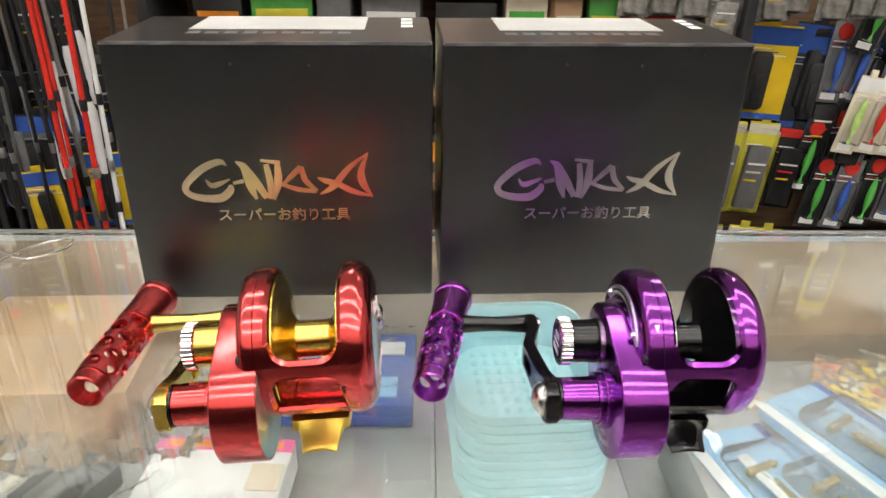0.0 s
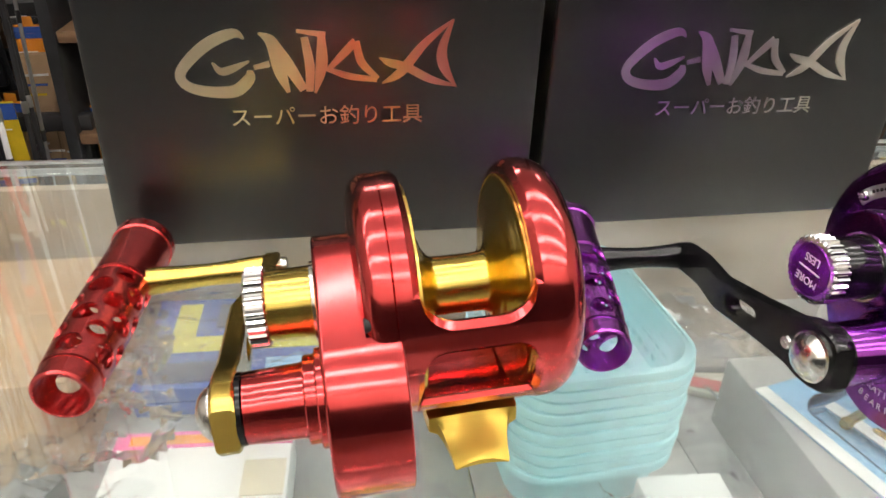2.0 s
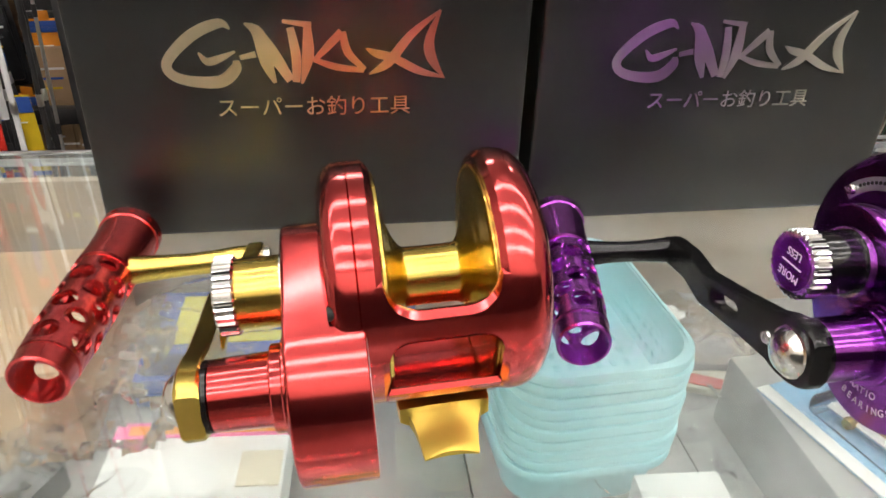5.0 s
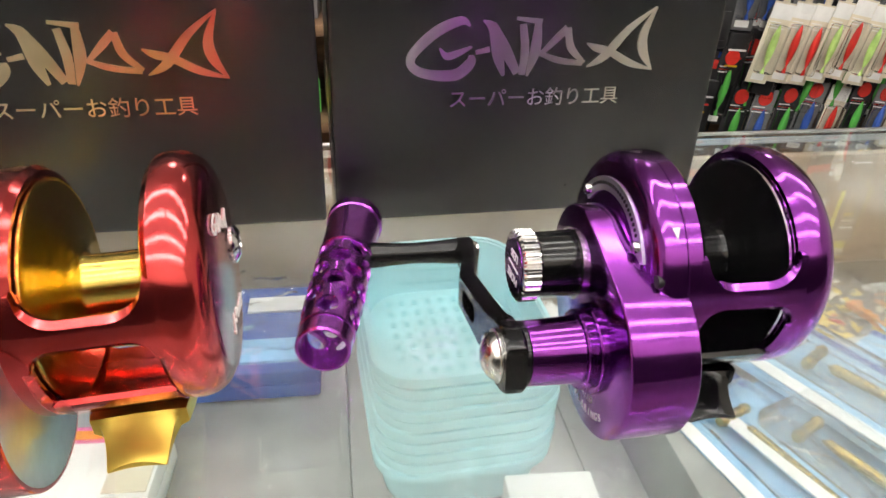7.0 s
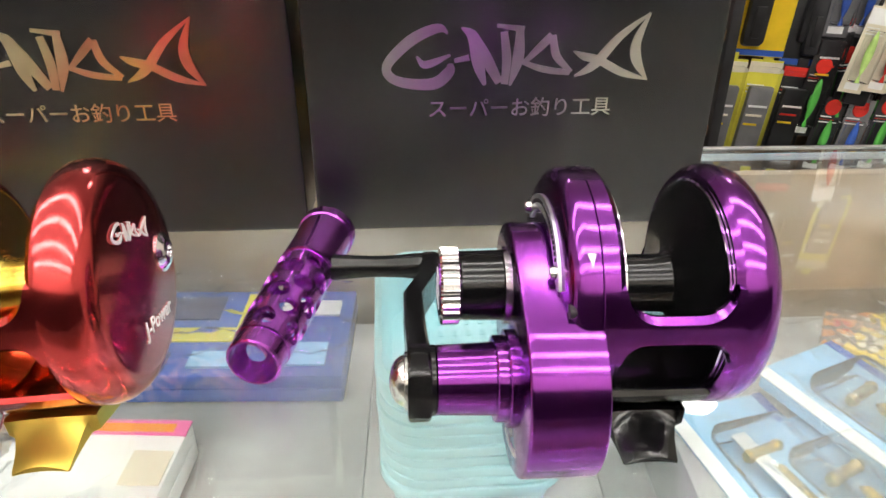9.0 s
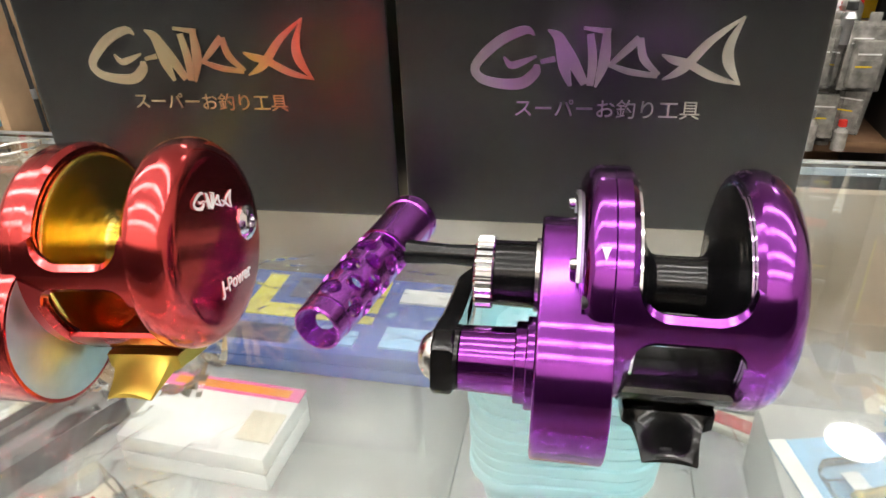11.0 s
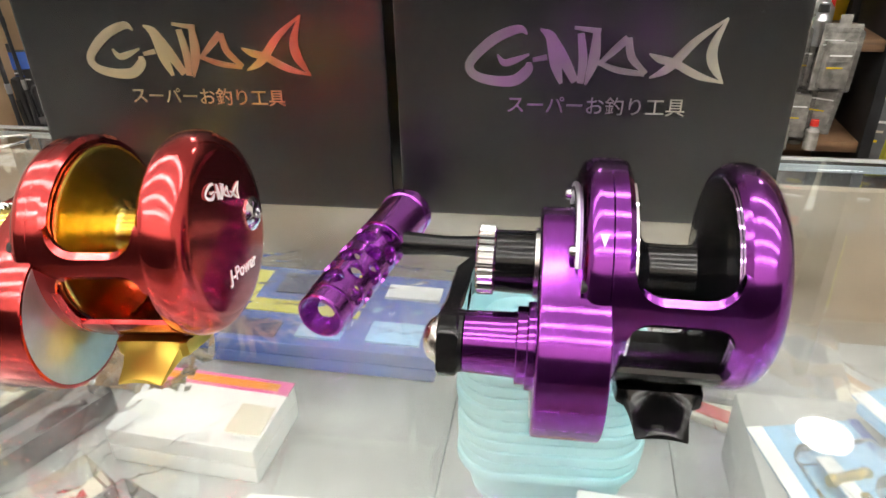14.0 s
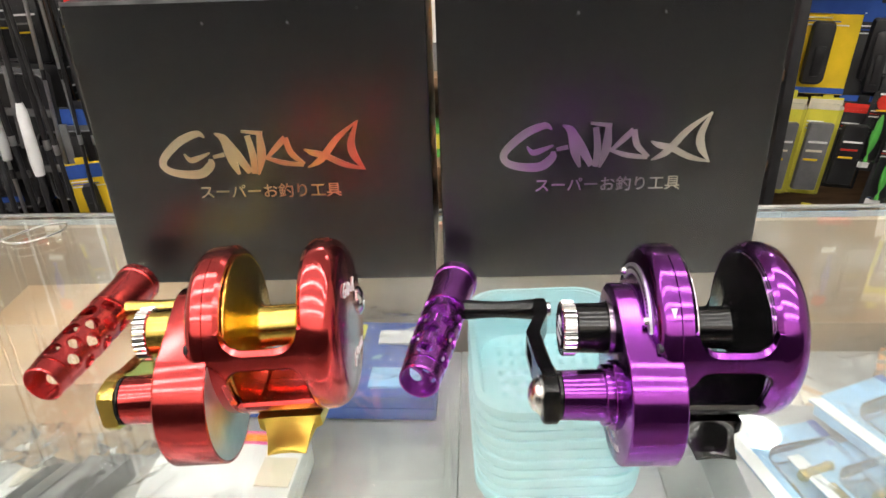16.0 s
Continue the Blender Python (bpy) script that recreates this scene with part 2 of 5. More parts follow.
RISER_M = material("grey_case_liner", (0.38, 0.38, 0.37), 0.3, 0.0, 0.35, 9)
TUBE = lamp_glow("tube_light", (1.0, 0.955, 0.90), 44.0)


# ---- mesh helpers ----
def shade(me, angle=32):
    for p in me.polygons:
        p.use_smooth = True
    me.set_sharp_from_angle(angle=radians(angle))
    return me


def part(name, bm, mat, parent=None, label="", m=None, angle=32, merge=True):
    if merge:
        bmesh.ops.remove_doubles(bm, verts=bm.verts, dist=1e-6)
    bmesh.ops.recalc_face_normals(bm, faces=bm.faces)
    me = bpy.data.meshes.new(name)
    bm.to_mesh(me)
    bm.free()
    me.materials.append(mat)
    shade(me, angle)
    ob = new(name, me)
    if parent is not None:
        ob.parent = parent
    if m is not None:
        ob.matrix_basis = m
    if label:
        ob["label"] = label
    return ob


def again(ob, m, parent=None):
    """The same piece once more on the same mesh."""
    c = ob.copy()
    scene.collection.objects.link(c)
    c.parent = parent if parent is not None else ob.parent
    c.matrix_basis = m
    return c


def thing(name, m, label, category, group="", kind=""):
    e = new(name)
    e.empty_display_size = 0.02
    e.matrix_basis = m
    return tagged(e, label, category, group, kind)


def box_into(bm, x0, y0, z0, x1, y1, z1, bev=0.0, seg=2):
    vs = [bm.verts.new((x, y, z)) for x in (x0, x1) for y in (y0, y1) for z in (z0, z1)]
    quads = [(0, 1, 3, 2), (4, 6, 7, 5), (0, 4, 5, 1), (2, 3, 7, 6), (0, 2, 6, 4), (1, 5, 7, 3)]
    fs = [bm.faces.new([vs[i] for i in q]) for q in quads]
    if bev:
        es = list({e for f in fs for e in f.edges})
        bmesh.ops.bevel(bm, geom=es, offset=bev, segments=seg, affect="EDGES", profile=0.5, clamp_overlap=True)
    return bm


def slab(x0, y0, z0, x1, y1, z1, bev=0.0, seg=2):
    return box_into(bmesh.new(), x0, y0, z0, x1, y1, z1, bev, seg)


def loft(bm, rings, closed=True, caps=(True, True)):
    """Skin between rings of equal count."""
    vr = [[bm.verts.new(p) for p in r] for r in rings]
    n = len(vr[0])
    for a, b in zip(vr, vr[1:]):
        for i in range(n if closed else n - 1):
            j = (i + 1) % n
            bm.faces.new((a[i], a[j], b[j], b[i]))
    if caps[0]:
        bm.faces.new(vr[0][::-1])
    if caps[1]:
        bm.faces.new(vr[-1])
    return bm


def lathe(bm, prof, cy=0.0, cz=0.0, n=72, ring=False):
    """Turned piece round the x axis at (cy, cz); prof is (x, radius); ring: the profile closes on itself."""
    rows = []
    for x, r in prof:
        if r < 1e-7:
            rows.append([bm.verts.new((x, cy, cz))])
        else:
            rows.append([bm.verts.new((x, cy + r * math.cos(2 * math.pi * i / n), cz + r * math.sin(2 * math.pi * i / n))) for i in range(n)])
    pairs = list(zip(rows, rows[1:])) + ([(rows[-1], rows[0])] if ring else [])
    for a, b in pairs:
        for i in range(n):
            j = (i + 1) % n
            if len(a) == 1 and len(b) == 1:
                continue
            if len(a) == 1:
                bm.faces.new((a[0], b[j], b[i]))
            elif len(b) == 1:
                bm.faces.new((a[i], a[j], b[0]))
            else:
                bm.faces.new((a[i], a[j], b[j], b[i]))
    return bm


def fillet(x0, r0, x1, r1, steps=8, bulge=True):
    """Quarter-round from (x0, r0) to (x1, r1)."""
    out = []
    for k in range(steps + 1):
        t = k / steps * math.pi / 2
        if bulge:
            out.append((x1 + (x0 - x1) * math.cos(t), r0 + (r1 - r0) * math.sin(t)))
        else:
            out.append((x0 + (x1 - x0) * math.sin(t), r1 + (r0 - r1) * math.cos(t)))
    return out


def hull_ring(x, circles, n=96):
    """Outline round several circles (y, z, r) at x."""
    pts = []
    for i in range(n):
        a = 2 * math.pi * i / n
        dy, dz = math.cos(a), math.sin(a)
        c = max(circles, key=lambda q: q[0] * dy + q[1] * dz + q[2])
        pts.append((x, c[0] + c[2] * dy, c[1] + c[2] * dz))
    return pts


def sweep(bm, path, radii, n=12, caps=True):
    """Round rod along a path of points."""
    path = [Vector(p) for p in path]
    rings = []
    up = Vector((0, 0, 1))
    for i, p in enumerate(path):
        d = (path[min(i + 1, len(path) - 1)] - path[max(i - 1, 0)]).normalized()
        s = d.cross(up)
        if s.length < 1e-4:
            s = d.cross(Vector((0, 1, 0)))
        s.normalize()
        u = s.cross(d)
        r = radii[i] if isinstance(radii, (list, tuple)) else radii
        rings.append([p + r * (math.cos(2 * math.pi * k / n) * s + math.sin(2 * math.pi * k / n) * u) for k in range(n)])
    return loft(bm, rings, True, (caps, caps))


def cut(target, cutter):
    """Target with the cutter taken away; the cutter is removed."""
    md = target.modifiers.new("cut", "BOOLEAN")
    md.operation, md.solver, md.object = "DIFFERENCE", "EXACT", cutter
    dg = bpy.context.evaluated_depsgraph_get()
    me = bpy.data.meshes.new_from_object(target.evaluated_get(dg))
    target.modifiers.clear()
    target.data = me
    shade(me, 32)
    data = cutter.data
    bpy.data.objects.remove(cutter)
    bpy.data.meshes.remove(data)
    return target


def lettering(name, words, size, mat, parent, m, label="", depth=0.0001, spacing=1.0, bold=0.0):
    cu = bpy.data.curves.new(name, "FONT")
    cu.body, cu.size, cu.extrude, cu.align_x, cu.align_y = words, size, depth, "CENTER", "CENTER"
    cu.space_character, cu.offset = spacing, bold
    tmp = new(name, cu)
    me = bpy.data.meshes.new_from_object(tmp.evaluated_get(bpy.context.evaluated_depsgraph_get()))
    bpy.data.objects.remove(tmp)
    bpy.data.curves.remove(cu)
    me.materials.clear()
    me.materials.append(mat)
    ob = new(name, me)
    ob.parent, ob.matrix_basis = parent, m
    if label:
        ob["label"] = label
    return ob


def ribbon(bm, pts, depth=0.0003):
    """Flat stroke in the xz plane; pts are (x, z, width)."""
    rows = []
    for i, (x, z, w) in enumerate(pts):
        a, b = pts[max(i - 1, 0)], pts[min(i + 1, len(pts) - 1)]
        d = Vector((b[0] - a[0], 0, b[1] - a[1])).normalized()
        nrm = Vector((-d.z, 0, d.x)) * w / 2
        p = Vector((x, 0, z))
        rows.append([p + nrm, p - nrm, p - nrm + Vector((0, -depth, 0)), p + nrm + Vector((0, -depth, 0))])
    return loft(bm, rows)


def curve_pts(ctrl, steps=6):
    """Smooth run through control points of any size."""
    out = []
    c = [ctrl[0]] + list(ctrl) + [ctrl[-1]]
    for i in range(1, len(c) - 2):
        for k in range(steps):
            t = k / steps
            out.append(tuple(0.5 * (2 * b + (cc - a) * t + (2 * a - 5 * b + 4 * cc - d) * t * t + (3 * b - a - 3 * cc + d) * t ** 3)
                             for a, b, cc, d in zip(c[i - 1], c[i], c[i + 1], c[i + 2])))
    out.append(tuple(ctrl[-1]))
    return out


def strokes(parent, w, mat, m, depth=0.0003):
    """Fish-shaped foil mark of plain flat shapes, w wide, each its own piece."""
    u = w / 100.0
    runs = [
        curve_pts([(24, 15.5, 0.6), (20.5, 17.5, 3.2), (11, 13.5, 4.0), (2, 5, 3.6), (2.5, 0, 3.4), (9, -2.6, 3.8), (19, -2.8, 4.4), (24.5, 1.5, 4.0), (25, 4.6, 2.0)], 5),
        curve_pts([(12.5, 7.5, 0.6), (15, 4.4, 2.6), (19, 5.2, 2.6), (25, 7.8, 0.8)], 4),
        [(26.5, 5.6, 1.6), (32, 6.8, 2.2)],
        curve_pts([(29, 17.5, 0.6), (33.5, 14, 4.4), (35.5, 4, 4.4), (38.0, -3.6, 1.4)], 4),
        curve_pts([(33, 16, 2.4), (38, 7, 4.4), (43.5, -2.8, 3.0)], 4),
        curve_pts([(45.5, -3.4, 2.6), (46, 6, 3.4), (44.6, 16, 2.6)], 4),
        [(42, 18.2, 1.2), (52, 16.8, 2.2)],
        curve_pts([(50.5, 16.5, 2.6), (50.2, 6, 4.2), (47.5, -4, 0.8)], 4),
        curve_pts([(52, 4, 1.4), (58, 10, 2.8), (62.5, 14.5, 2.8)], 4),
        curve_pts([(62.8, 14.5, 2.4), (64.5, 7, 3.0), (70.5, 1.0, 1.6)], 4),
        curve_pts([(52.5, 4.6, 1.6), (60, 2.0, 2.4), (70, 0.6, 1.8)], 4),
        curve_pts([(71, 8.5, 0.5), (75, 6.6, 2.8), (81, 5.0, 3.0), (90, 0.4, 2.8), (100, -2.4, 0.5)], 5),
        curve_pts([(72, -0.8, 0.5), (79, 3.4, 3.4), (87.5, 13.5, 2.8), (98, 22, 0.6)], 5),
        curve_pts([(98, 22, 0.6), (94.2, 12, 3.4), (95, 5, 3.8), (99.6, -2.2, 0.7)], 5),
    ]
    for i, run in enumerate(runs):
        # each shape lies a hair above the one before
        part("foil_shape", ribbon(bmesh.new(), [((x - 50) * u, (z - 7) * u, k * u) for x, z, k in run], depth + 0.00001 * i), mat, parent, "", m)


# ---- the room ----
def structure(name, bm, mat, label, category):
    return tagged(part(name, bm, mat, None, "", None), label, category, "", "structure")


FZ, CZ = -0.95, 1.75
structure("floor", slab(-3, -1.8, FZ - 0.1, 3, 3.1, FZ), FLOOR, "worn shop floor tiles under the counter, toned dark for the viewer's shade", "floor")
structure("ceiling", slab(-3, -1.8, CZ, 3, 3.1, CZ + 0.1), CEIL, "plain white ceiling with rows of tube lights", "ceiling")
structure("wall_north", slab(-3, 3.0, FZ, 3, 3.1, CZ), WALL, "plain cream wall behind the shop displays", "wall")
structure("wall_south", slab(-3, -1.8, FZ, 3, -1.7, CZ), WALL, "plain pale wall behind the viewer", "wall")
# unseen screen, added so the reels mirror something dark in the viewer's place
structure("partition", slab(-2.9, -0.86, FZ, 2.9, -0.80, 0.50), DARK_SCREEN, "unseen dark half-height screen added behind the viewer to darken reflections", "partition")
structure("wall_west", slab(-3, -1.7, FZ, -2.9, 3.0, CZ), WALL, "plain cream side wall of the shop", "wall")
structure("wall_east", slab(2.9, -1.7, FZ, 3, 3.0, CZ), WALL, "plain cream side wall of the shop", "wall")


def tube_light(x, y):
    t = thing("tube_light", pose(x, y, CZ), "white fluorescent batten with one lit tube on the ceiling", "ceiling light", "ceiling tube lights")
    part("housing", slab(-0.60, -0.045, -0.04, 0.60, 0.045, 0, 0.006), WHITE_PL, t)
    bm = bmesh.new()
    lathe(bm, [(-0.58, 0), (-0.58, 0.016), (0.58, 0.016), (0.58, 0)], 0, -0.062, 16)
    part("tube", bm, TUBE, t, "lit glass tube")
    for e in (-0.59, 0.59):
        part("tube_holder", slab(e - 0.010, -0.014, -0.085, e + 0.010, 0.014, -0.04, 0.002), WHITE_PL, t)
    return t


for ty in (-1.3, -0.6, 0.1, 0.8):
    for tx in (-1.86, -0.62, 0.62, 1.86):
        tube_light(tx, ty)

# ---- the glass counter ----
CX0, CX1, CY0, CY1 = -0.95, 0.95, 0.0, 0.441
SHELF = -0.27
RISER = -0.22
counter = thing("display_counter", pose(0, 0, FZ), "glass-topped shop display counter with a frosted shelf", "display counter")
up = -FZ
top = part("glass_top", slab(CX0, CY0, up - 0.008, CX1, CY1 - 0.004, up, 0.0008), GLASS, counter, "clear glass top with scratches", angle=10)
top.visible_shadow = False
part("rear_edge_trim", slab(CX0, CY1 - 0.0035, up - 0.012, CX1, CY1, up + 0.0005, 0.0006), SATIN, counter, "thin bright metal trim")
part("shelf", slab(CX0 + 0.02, CY0 + 0.02, up + SHELF - 0.008, CX1 - 0.02, CY1 + 0.18, up + SHELF), CASE, counter, "frosted shelf under the glass")
part("rear_panel", slab(CX0, CY1 + 0.181, 0.0, CX1, CY1 + 0.19, up - 0.10), REAR_M, counter, "dull brown rear board")
part("base", slab(CX0, CY0, 0.0, CX1, CY1 + 0.18, up + SHELF - 0.009), WOOD, counter, "brown wooden base")
# out of view; added to close the case, dark so reels mirror less light
part("front_panel", slab(CX0 + 0.02, CY0, up + SHELF - 0.008, CX1 - 0.02, CY0 + 0.012, up - 0.0085), WOOD, counter, "unseen brown front panel added to close the case and darken reflections")
part("side_panel", slab(CX0, CY0, up + SHELF - 0.008, CX0 + 0.019, CY1, up - 0.0085), WOOD, counter)
part("side_panel", slab(CX1 - 0.019, CY0, up + SHELF - 0.008, CX1, CY1, up - 0.0085), WOOD, counter)


# ---- the two cartons ----
def carton(m, w, d, h, ink, logo, label):
    c = thing("reel_box", m, label, "box", "reel boxes")
    part("body", slab(0, 0, 0, w, d, h, 0.0012, 2), CARD_BLACK, c, angle=10)
    # worn edges of the lid
    part("lid_edge", slab(0.001, -0.0003, h - 0.0012, w - 0.001, 0.0006, h + 0.0003), CARD_EDGE, c, "worn grey edge")
    strokes(c, 0.0930, ink, pose(logo, -0.0002, 0.0662))
    lettering("caption", "スーパーお釣り工具", 0.00735, ink, c, pose(logo + 0.0017, -0.0004, 0.0475, 90, 0, 0), "small shiny foil caption")
    part("label", slab(w * 0.21, d * 0.45, h, w * 0.78, d * 0.98, h + 0.0003), LABEL, c, "blank white paper label")
    for i in range(3):
        part("printed_mark", slab(w * 0.90, d * (0.55 + 0.14 * i), h, w * 0.94, d * (0.64 + 0.14 * i), h + 0.0002), PAPER, c)
    for i in range(9):
        part("printed_bar", slab(w * (0.22 + 0.06 * i), d * 0.28, h, w * (0.26 + 0.06 * i), d * 0.36, h + 0.0002), INK_GREY, c)
    return c


carton(pose(-0.1550, 0.3535, 0, 0, 0, 1.6), 0.1510, 0.079, 0.1325, FOIL_GOLD, 0.0746, "black laminated card box with gold and red foil mark")
carton(pose(0.0, 0.3565, 0, 0, 0, 1.6), 0.1460, 0.079, 0.1325, FOIL_SILVER, 0.0736, "black laminated card box with silver and violet foil mark")

# ---- the fishing reels ----
MM = 0.001
CRY, CRZ = -18 * MM, -13.8 * MM
EXT = 2.3
FC = 32.2 + EXT / 2
LOBE = 22.2


def reel_frame(parent, mat, name, bars, rings_too=True):
    """Open barrel: two rings and the bars between them."""
    bm = bmesh.new()
    R, r = 28.6 * MM, 25.9 * MM
    a0, a1 = 20.5 * MM, (42.5 + EXT) * MM
    if rings_too:
        lathe(bm, [(15.55 * MM, R - 0.25 * MM), (15.75 * MM, R), (a0 - 1.4 * MM, R), (a0, R - 1.2 * MM), (a0, r), (15.55 * MM, r)], 0, 0, 96, True)
    if rings_too:
        lathe(bm, [(a1, r), (a1, R - 1.2 * MM), (a1 + 1.4 * MM, R), (a1 + 2.1 * MM, R), (a1 + 2.1 * MM, r)], 0, 0, 96, True)
    rc_top, rc_low = 7.5 * MM, 5.0 * MM
    o = 1.7 * MM
    N = 26
    for lo, hi in bars:
        rings = []
        for k in range(N + 1):
            # finer steps near the rounded corners
            s = 0.5 - 0.5 * math.cos(math.pi * k / N)
            a = (a0 - o) + (a1 - a0 + 2 * o) * s
            d = min(max(a - a0, 0), max(a1 - a, 0))
            g = [math.degrees(((q - math.sqrt(max(q * q - (q - d) ** 2, 0))) if d < q else 0.0) / R) for q in (rc_low, rc_top)]
            l, h = radians(lo - g[0]), radians(hi + g[1])
            ch = 1.5 * MM / R
            n = 12
            outer = [(R + 0.05 * MM, l + ch + (h - l - 2 * ch) * i / n) for i in range(n + 1)]
            ring = [(R - 1.3 * MM, l)] + outer + [(R - 1.3 * MM, h)] + [(r, h + (l - h) * i / n) for i in range(n + 1)]
            # angle 0 is the front, 90 the top
            rings.append([(a, -q * math.cos(t), q * math.sin(t)) for q, t in ring])
        loft(bm, rings)
    return part(name, bm, mat, parent, "", None, 30, merge=False)


def knurled(bm, x0, x1, r, n=30, depth=0.5 * MM):
    rings = []
    for x, k in ((x0, 0.93), (x0 + 0.5 * MM, 1.0), (x1 - 0.5 * MM, 1.0), (x1, 0.93)):
        ring = []
        for i in range(n * 4):
            a = 2 * math.pi * i / (n * 4)
            q = (r if i % 4 in (0, 1) else r - depth) * k
            ring.append((x, q * math.cos(a), q * math.sin(a)))
        rings.append(ring)
    return loft(bm, rings)


def screw_into(parent, m, r, name="screw"):
    return part(name, lathe(bmesh.new(), [(1 * MM, 0), (1 * MM, r), (-1.0 * MM, r), (-1.5 * MM, r * 0.8), (-1.5 * MM, r * 0.45), (-0.6 * MM, r * 0.4), (-0.6 * MM, 0)], 0, 0, 18), STEEL, parent, "steel socket screw", m)


def fishing_reel(x, y, yaw, roll, main, trim, knob_near, knob_far, label, scale_plate, lettered):
    H = 0.0362
    reel = thing("fishing_reel", pose(x, y, 0, 0, 0, yaw) @ pose(0, 0, 0, 0, roll, 0), label, "fishing reel", "fishing reels")
    hub = pose(0, 0, H)

    def put(name, bm, mat, parent=reel, lab="", m=None, angle=32, merge=True):
        return part(name, bm, mat, parent, lab, (hub if parent is reel else Matrix.Identity(4)) if m is None else m, angle, merge)

    # gear housing: lobed slab and round side plate
    bm = bmesh.new()
    prof = [(-0.3, -0.9), (-0.1, -0.45), (0.2, -0.12), (0.6, 0.0), (15.9, 0.0), (16.2, -0.25)]
    loft(bm, [hull_ring(a * MM, [(0, 0, (15.2 + d) * MM), (CRY, CRZ, (LOBE + d) * MM)]) for a, d in prof])
    gear = put("gear_housing", bm, main)
    bm = bmesh.new()
    lathe(bm, [(8.2 * MM, 0), (8.2 * MM, 20 * MM), (8.5 * MM, 22.6 * MM)] + fillet(8.8 * MM, 23.4 * MM, 13.0 * MM, 28.5 * MM, 10)
          + [(15.35 * MM, 28.5 * MM), (15.5 * MM, 28.35 * MM), (15.5 * MM, 0)], 0, 0, 96)
    side = put("side_plate", bm, main)
    # pale inner face of the lobe
    bm = bmesh.new()
    loft(bm, [hull_ring(a * MM, [(-6 * MM, -5 * MM, 15 * MM), (CRY, CRZ, (LOBE - 0.6 + d) * MM)]) for a, d in ((15.8, -0.4), (16.24, -0.5), (16.32, -0.7))])
    put("cover_plate", bm, SATIN, gear, "satin bare aluminium face")
    reel_frame(reel, main, "frame", [(2, 17), (199, 212)]).matrix_basis = hub
    reel_frame(reel, BLACK if trim is BLACK else main, "foot_rail", [(252, 293)], False).matrix_basis = hub
    # right side plate, rounded over
    bm = bmesh.new()
    lathe(bm, [((a + EXT) * MM, q * MM) for a, q in [(44.0, 24), (44.0, 28.6), (45.4, 29.0)]
               + [(47.0 + 7.5 * math.sin(t), 21.5 + 7.5 * math.cos(t)) for t in [i * math.pi / 24 for i in range(13)]]
               + [(54.9, 15), (55.1, 8), (55.2, 0)]], 0, 0, 96)
    end = put("end_plate", bm, main)
    bm = bmesh.new()
    lathe(bm, [(54.4 * MM, 0), (54.7 * MM, 5.2 * MM), (55.5 * MM, 5.2 * MM), (56.0 * MM, 4.6 * MM), (56.6 * MM, 3.6 * MM), (56.9 * MM, 3.0 * MM), (56.9 * MM, 1.7 * MM), (56.0 * MM, 1.5 * MM), (56.0 * MM, 0)], 0, 0, 24)
    put("cap_bolt", bm, CHROME, end, "polished steel bolt", pose((EXT - 0.1) * MM, 14.5 * MM, -1.0 * MM))
    strokes(end, 20 * MM, ENGRAVE, pose((54.95 + EXT) * MM, 0.0, 12.5 * MM, 0, 0, 90) @ pose(0, 0, 0, 0, 24, 0), 0.00025)
    word = Matrix.Translation(((54.95 + EXT) * MM, 1.5 * MM, -12.5 * MM)) @ pose(0, 0, 0, 90, 0, 90) @ pose(0, 0, 0, 0, 0, -11)
    lettering("engraved_word", "J-Power", 5.4 * MM, ENGRAVE, end, word, "pale engraved word", 0.00025, 1.0, 0.00006)

    # spool
    bm = bmesh.new()
    def flare(a_out, a_in, n=24):
        return [(a_out + (a_in - a_out) * (1 - math.cos(k / n * math.pi / 2)) ** 0.8 + (0.14 * MM if k % 5 == 3 else 0.0) * (1 if a_in > a_out else -1), (24.6 - 17.4 * math.sin(k / n * math.pi / 2)) * MM) for k in range(n + 1)]
    left = flare(21.8 * MM, 27.5 * MM)
    right = flare((41.6 + EXT) * MM, (36.5 + EXT) * MM)[::-1]
    lathe(bm, [(16.5 * MM, 0), (16.5 * MM, 24.0 * MM), (20.9 * MM, 25.2 * MM), (21.4 * MM, 25.2 * MM)] + left
          + [(30.5 * MM, 7.1 * MM), ((33.5 + EXT) * MM, 7.1 * MM)]
          + right + [((a + EXT) * MM, q * MM) for a, q in ((42.0, 25.2), (42.6, 25.2), (43.6, 24.0), (43.6, 0))], 0, 0, 96)
    spool = put("spool", bm, trim, reel, "turned spool, empty of line")
    for a in (21.2, 42.2 + EXT):
        put("spool_rim", lathe(bmesh.new(), [(a * MM - 0.5 * MM, 25.2 * MM), (a * MM - 0.3 * MM, 25.55 * MM), (a * MM + 0.3 * MM, 25.55 * MM), (a * MM + 0.5 * MM, 25.2 * MM)], 0, 0, 72, True),
            GOLD if trim is GOLD else CHROME, spool, "bright polished rim")

    # drag knob on its sleeve
    put("drag_sleeve", lathe(bmesh.new(), [(0.5 * MM, 0), (0.5 * MM, 8.9 * MM), (-1.2 * MM, 8.9 * MM), (-1.5 * MM, 8.5 * MM), (-11.2 * MM, 8.3 * MM), (-11.6 * MM, 7.9 * MM), (-11.6 * MM, 0)], 0, 0, 48), trim)
    put("sleeve_ring", lathe(bmesh.new(), [(-0.1 * MM, 8.8 * MM), (-0.1 * MM, 9.4 * MM), (-1.3 * MM, 9.4 * MM), (-1.3 * MM, 8.6 * MM)], 0, 0, 48, True), STEEL)
    knob = put("drag_knob", knurled(bmesh.new(), -16.2 * MM, -11.4 * MM, 9.3 * MM), CHROME, reel, "knurled chrome dial")
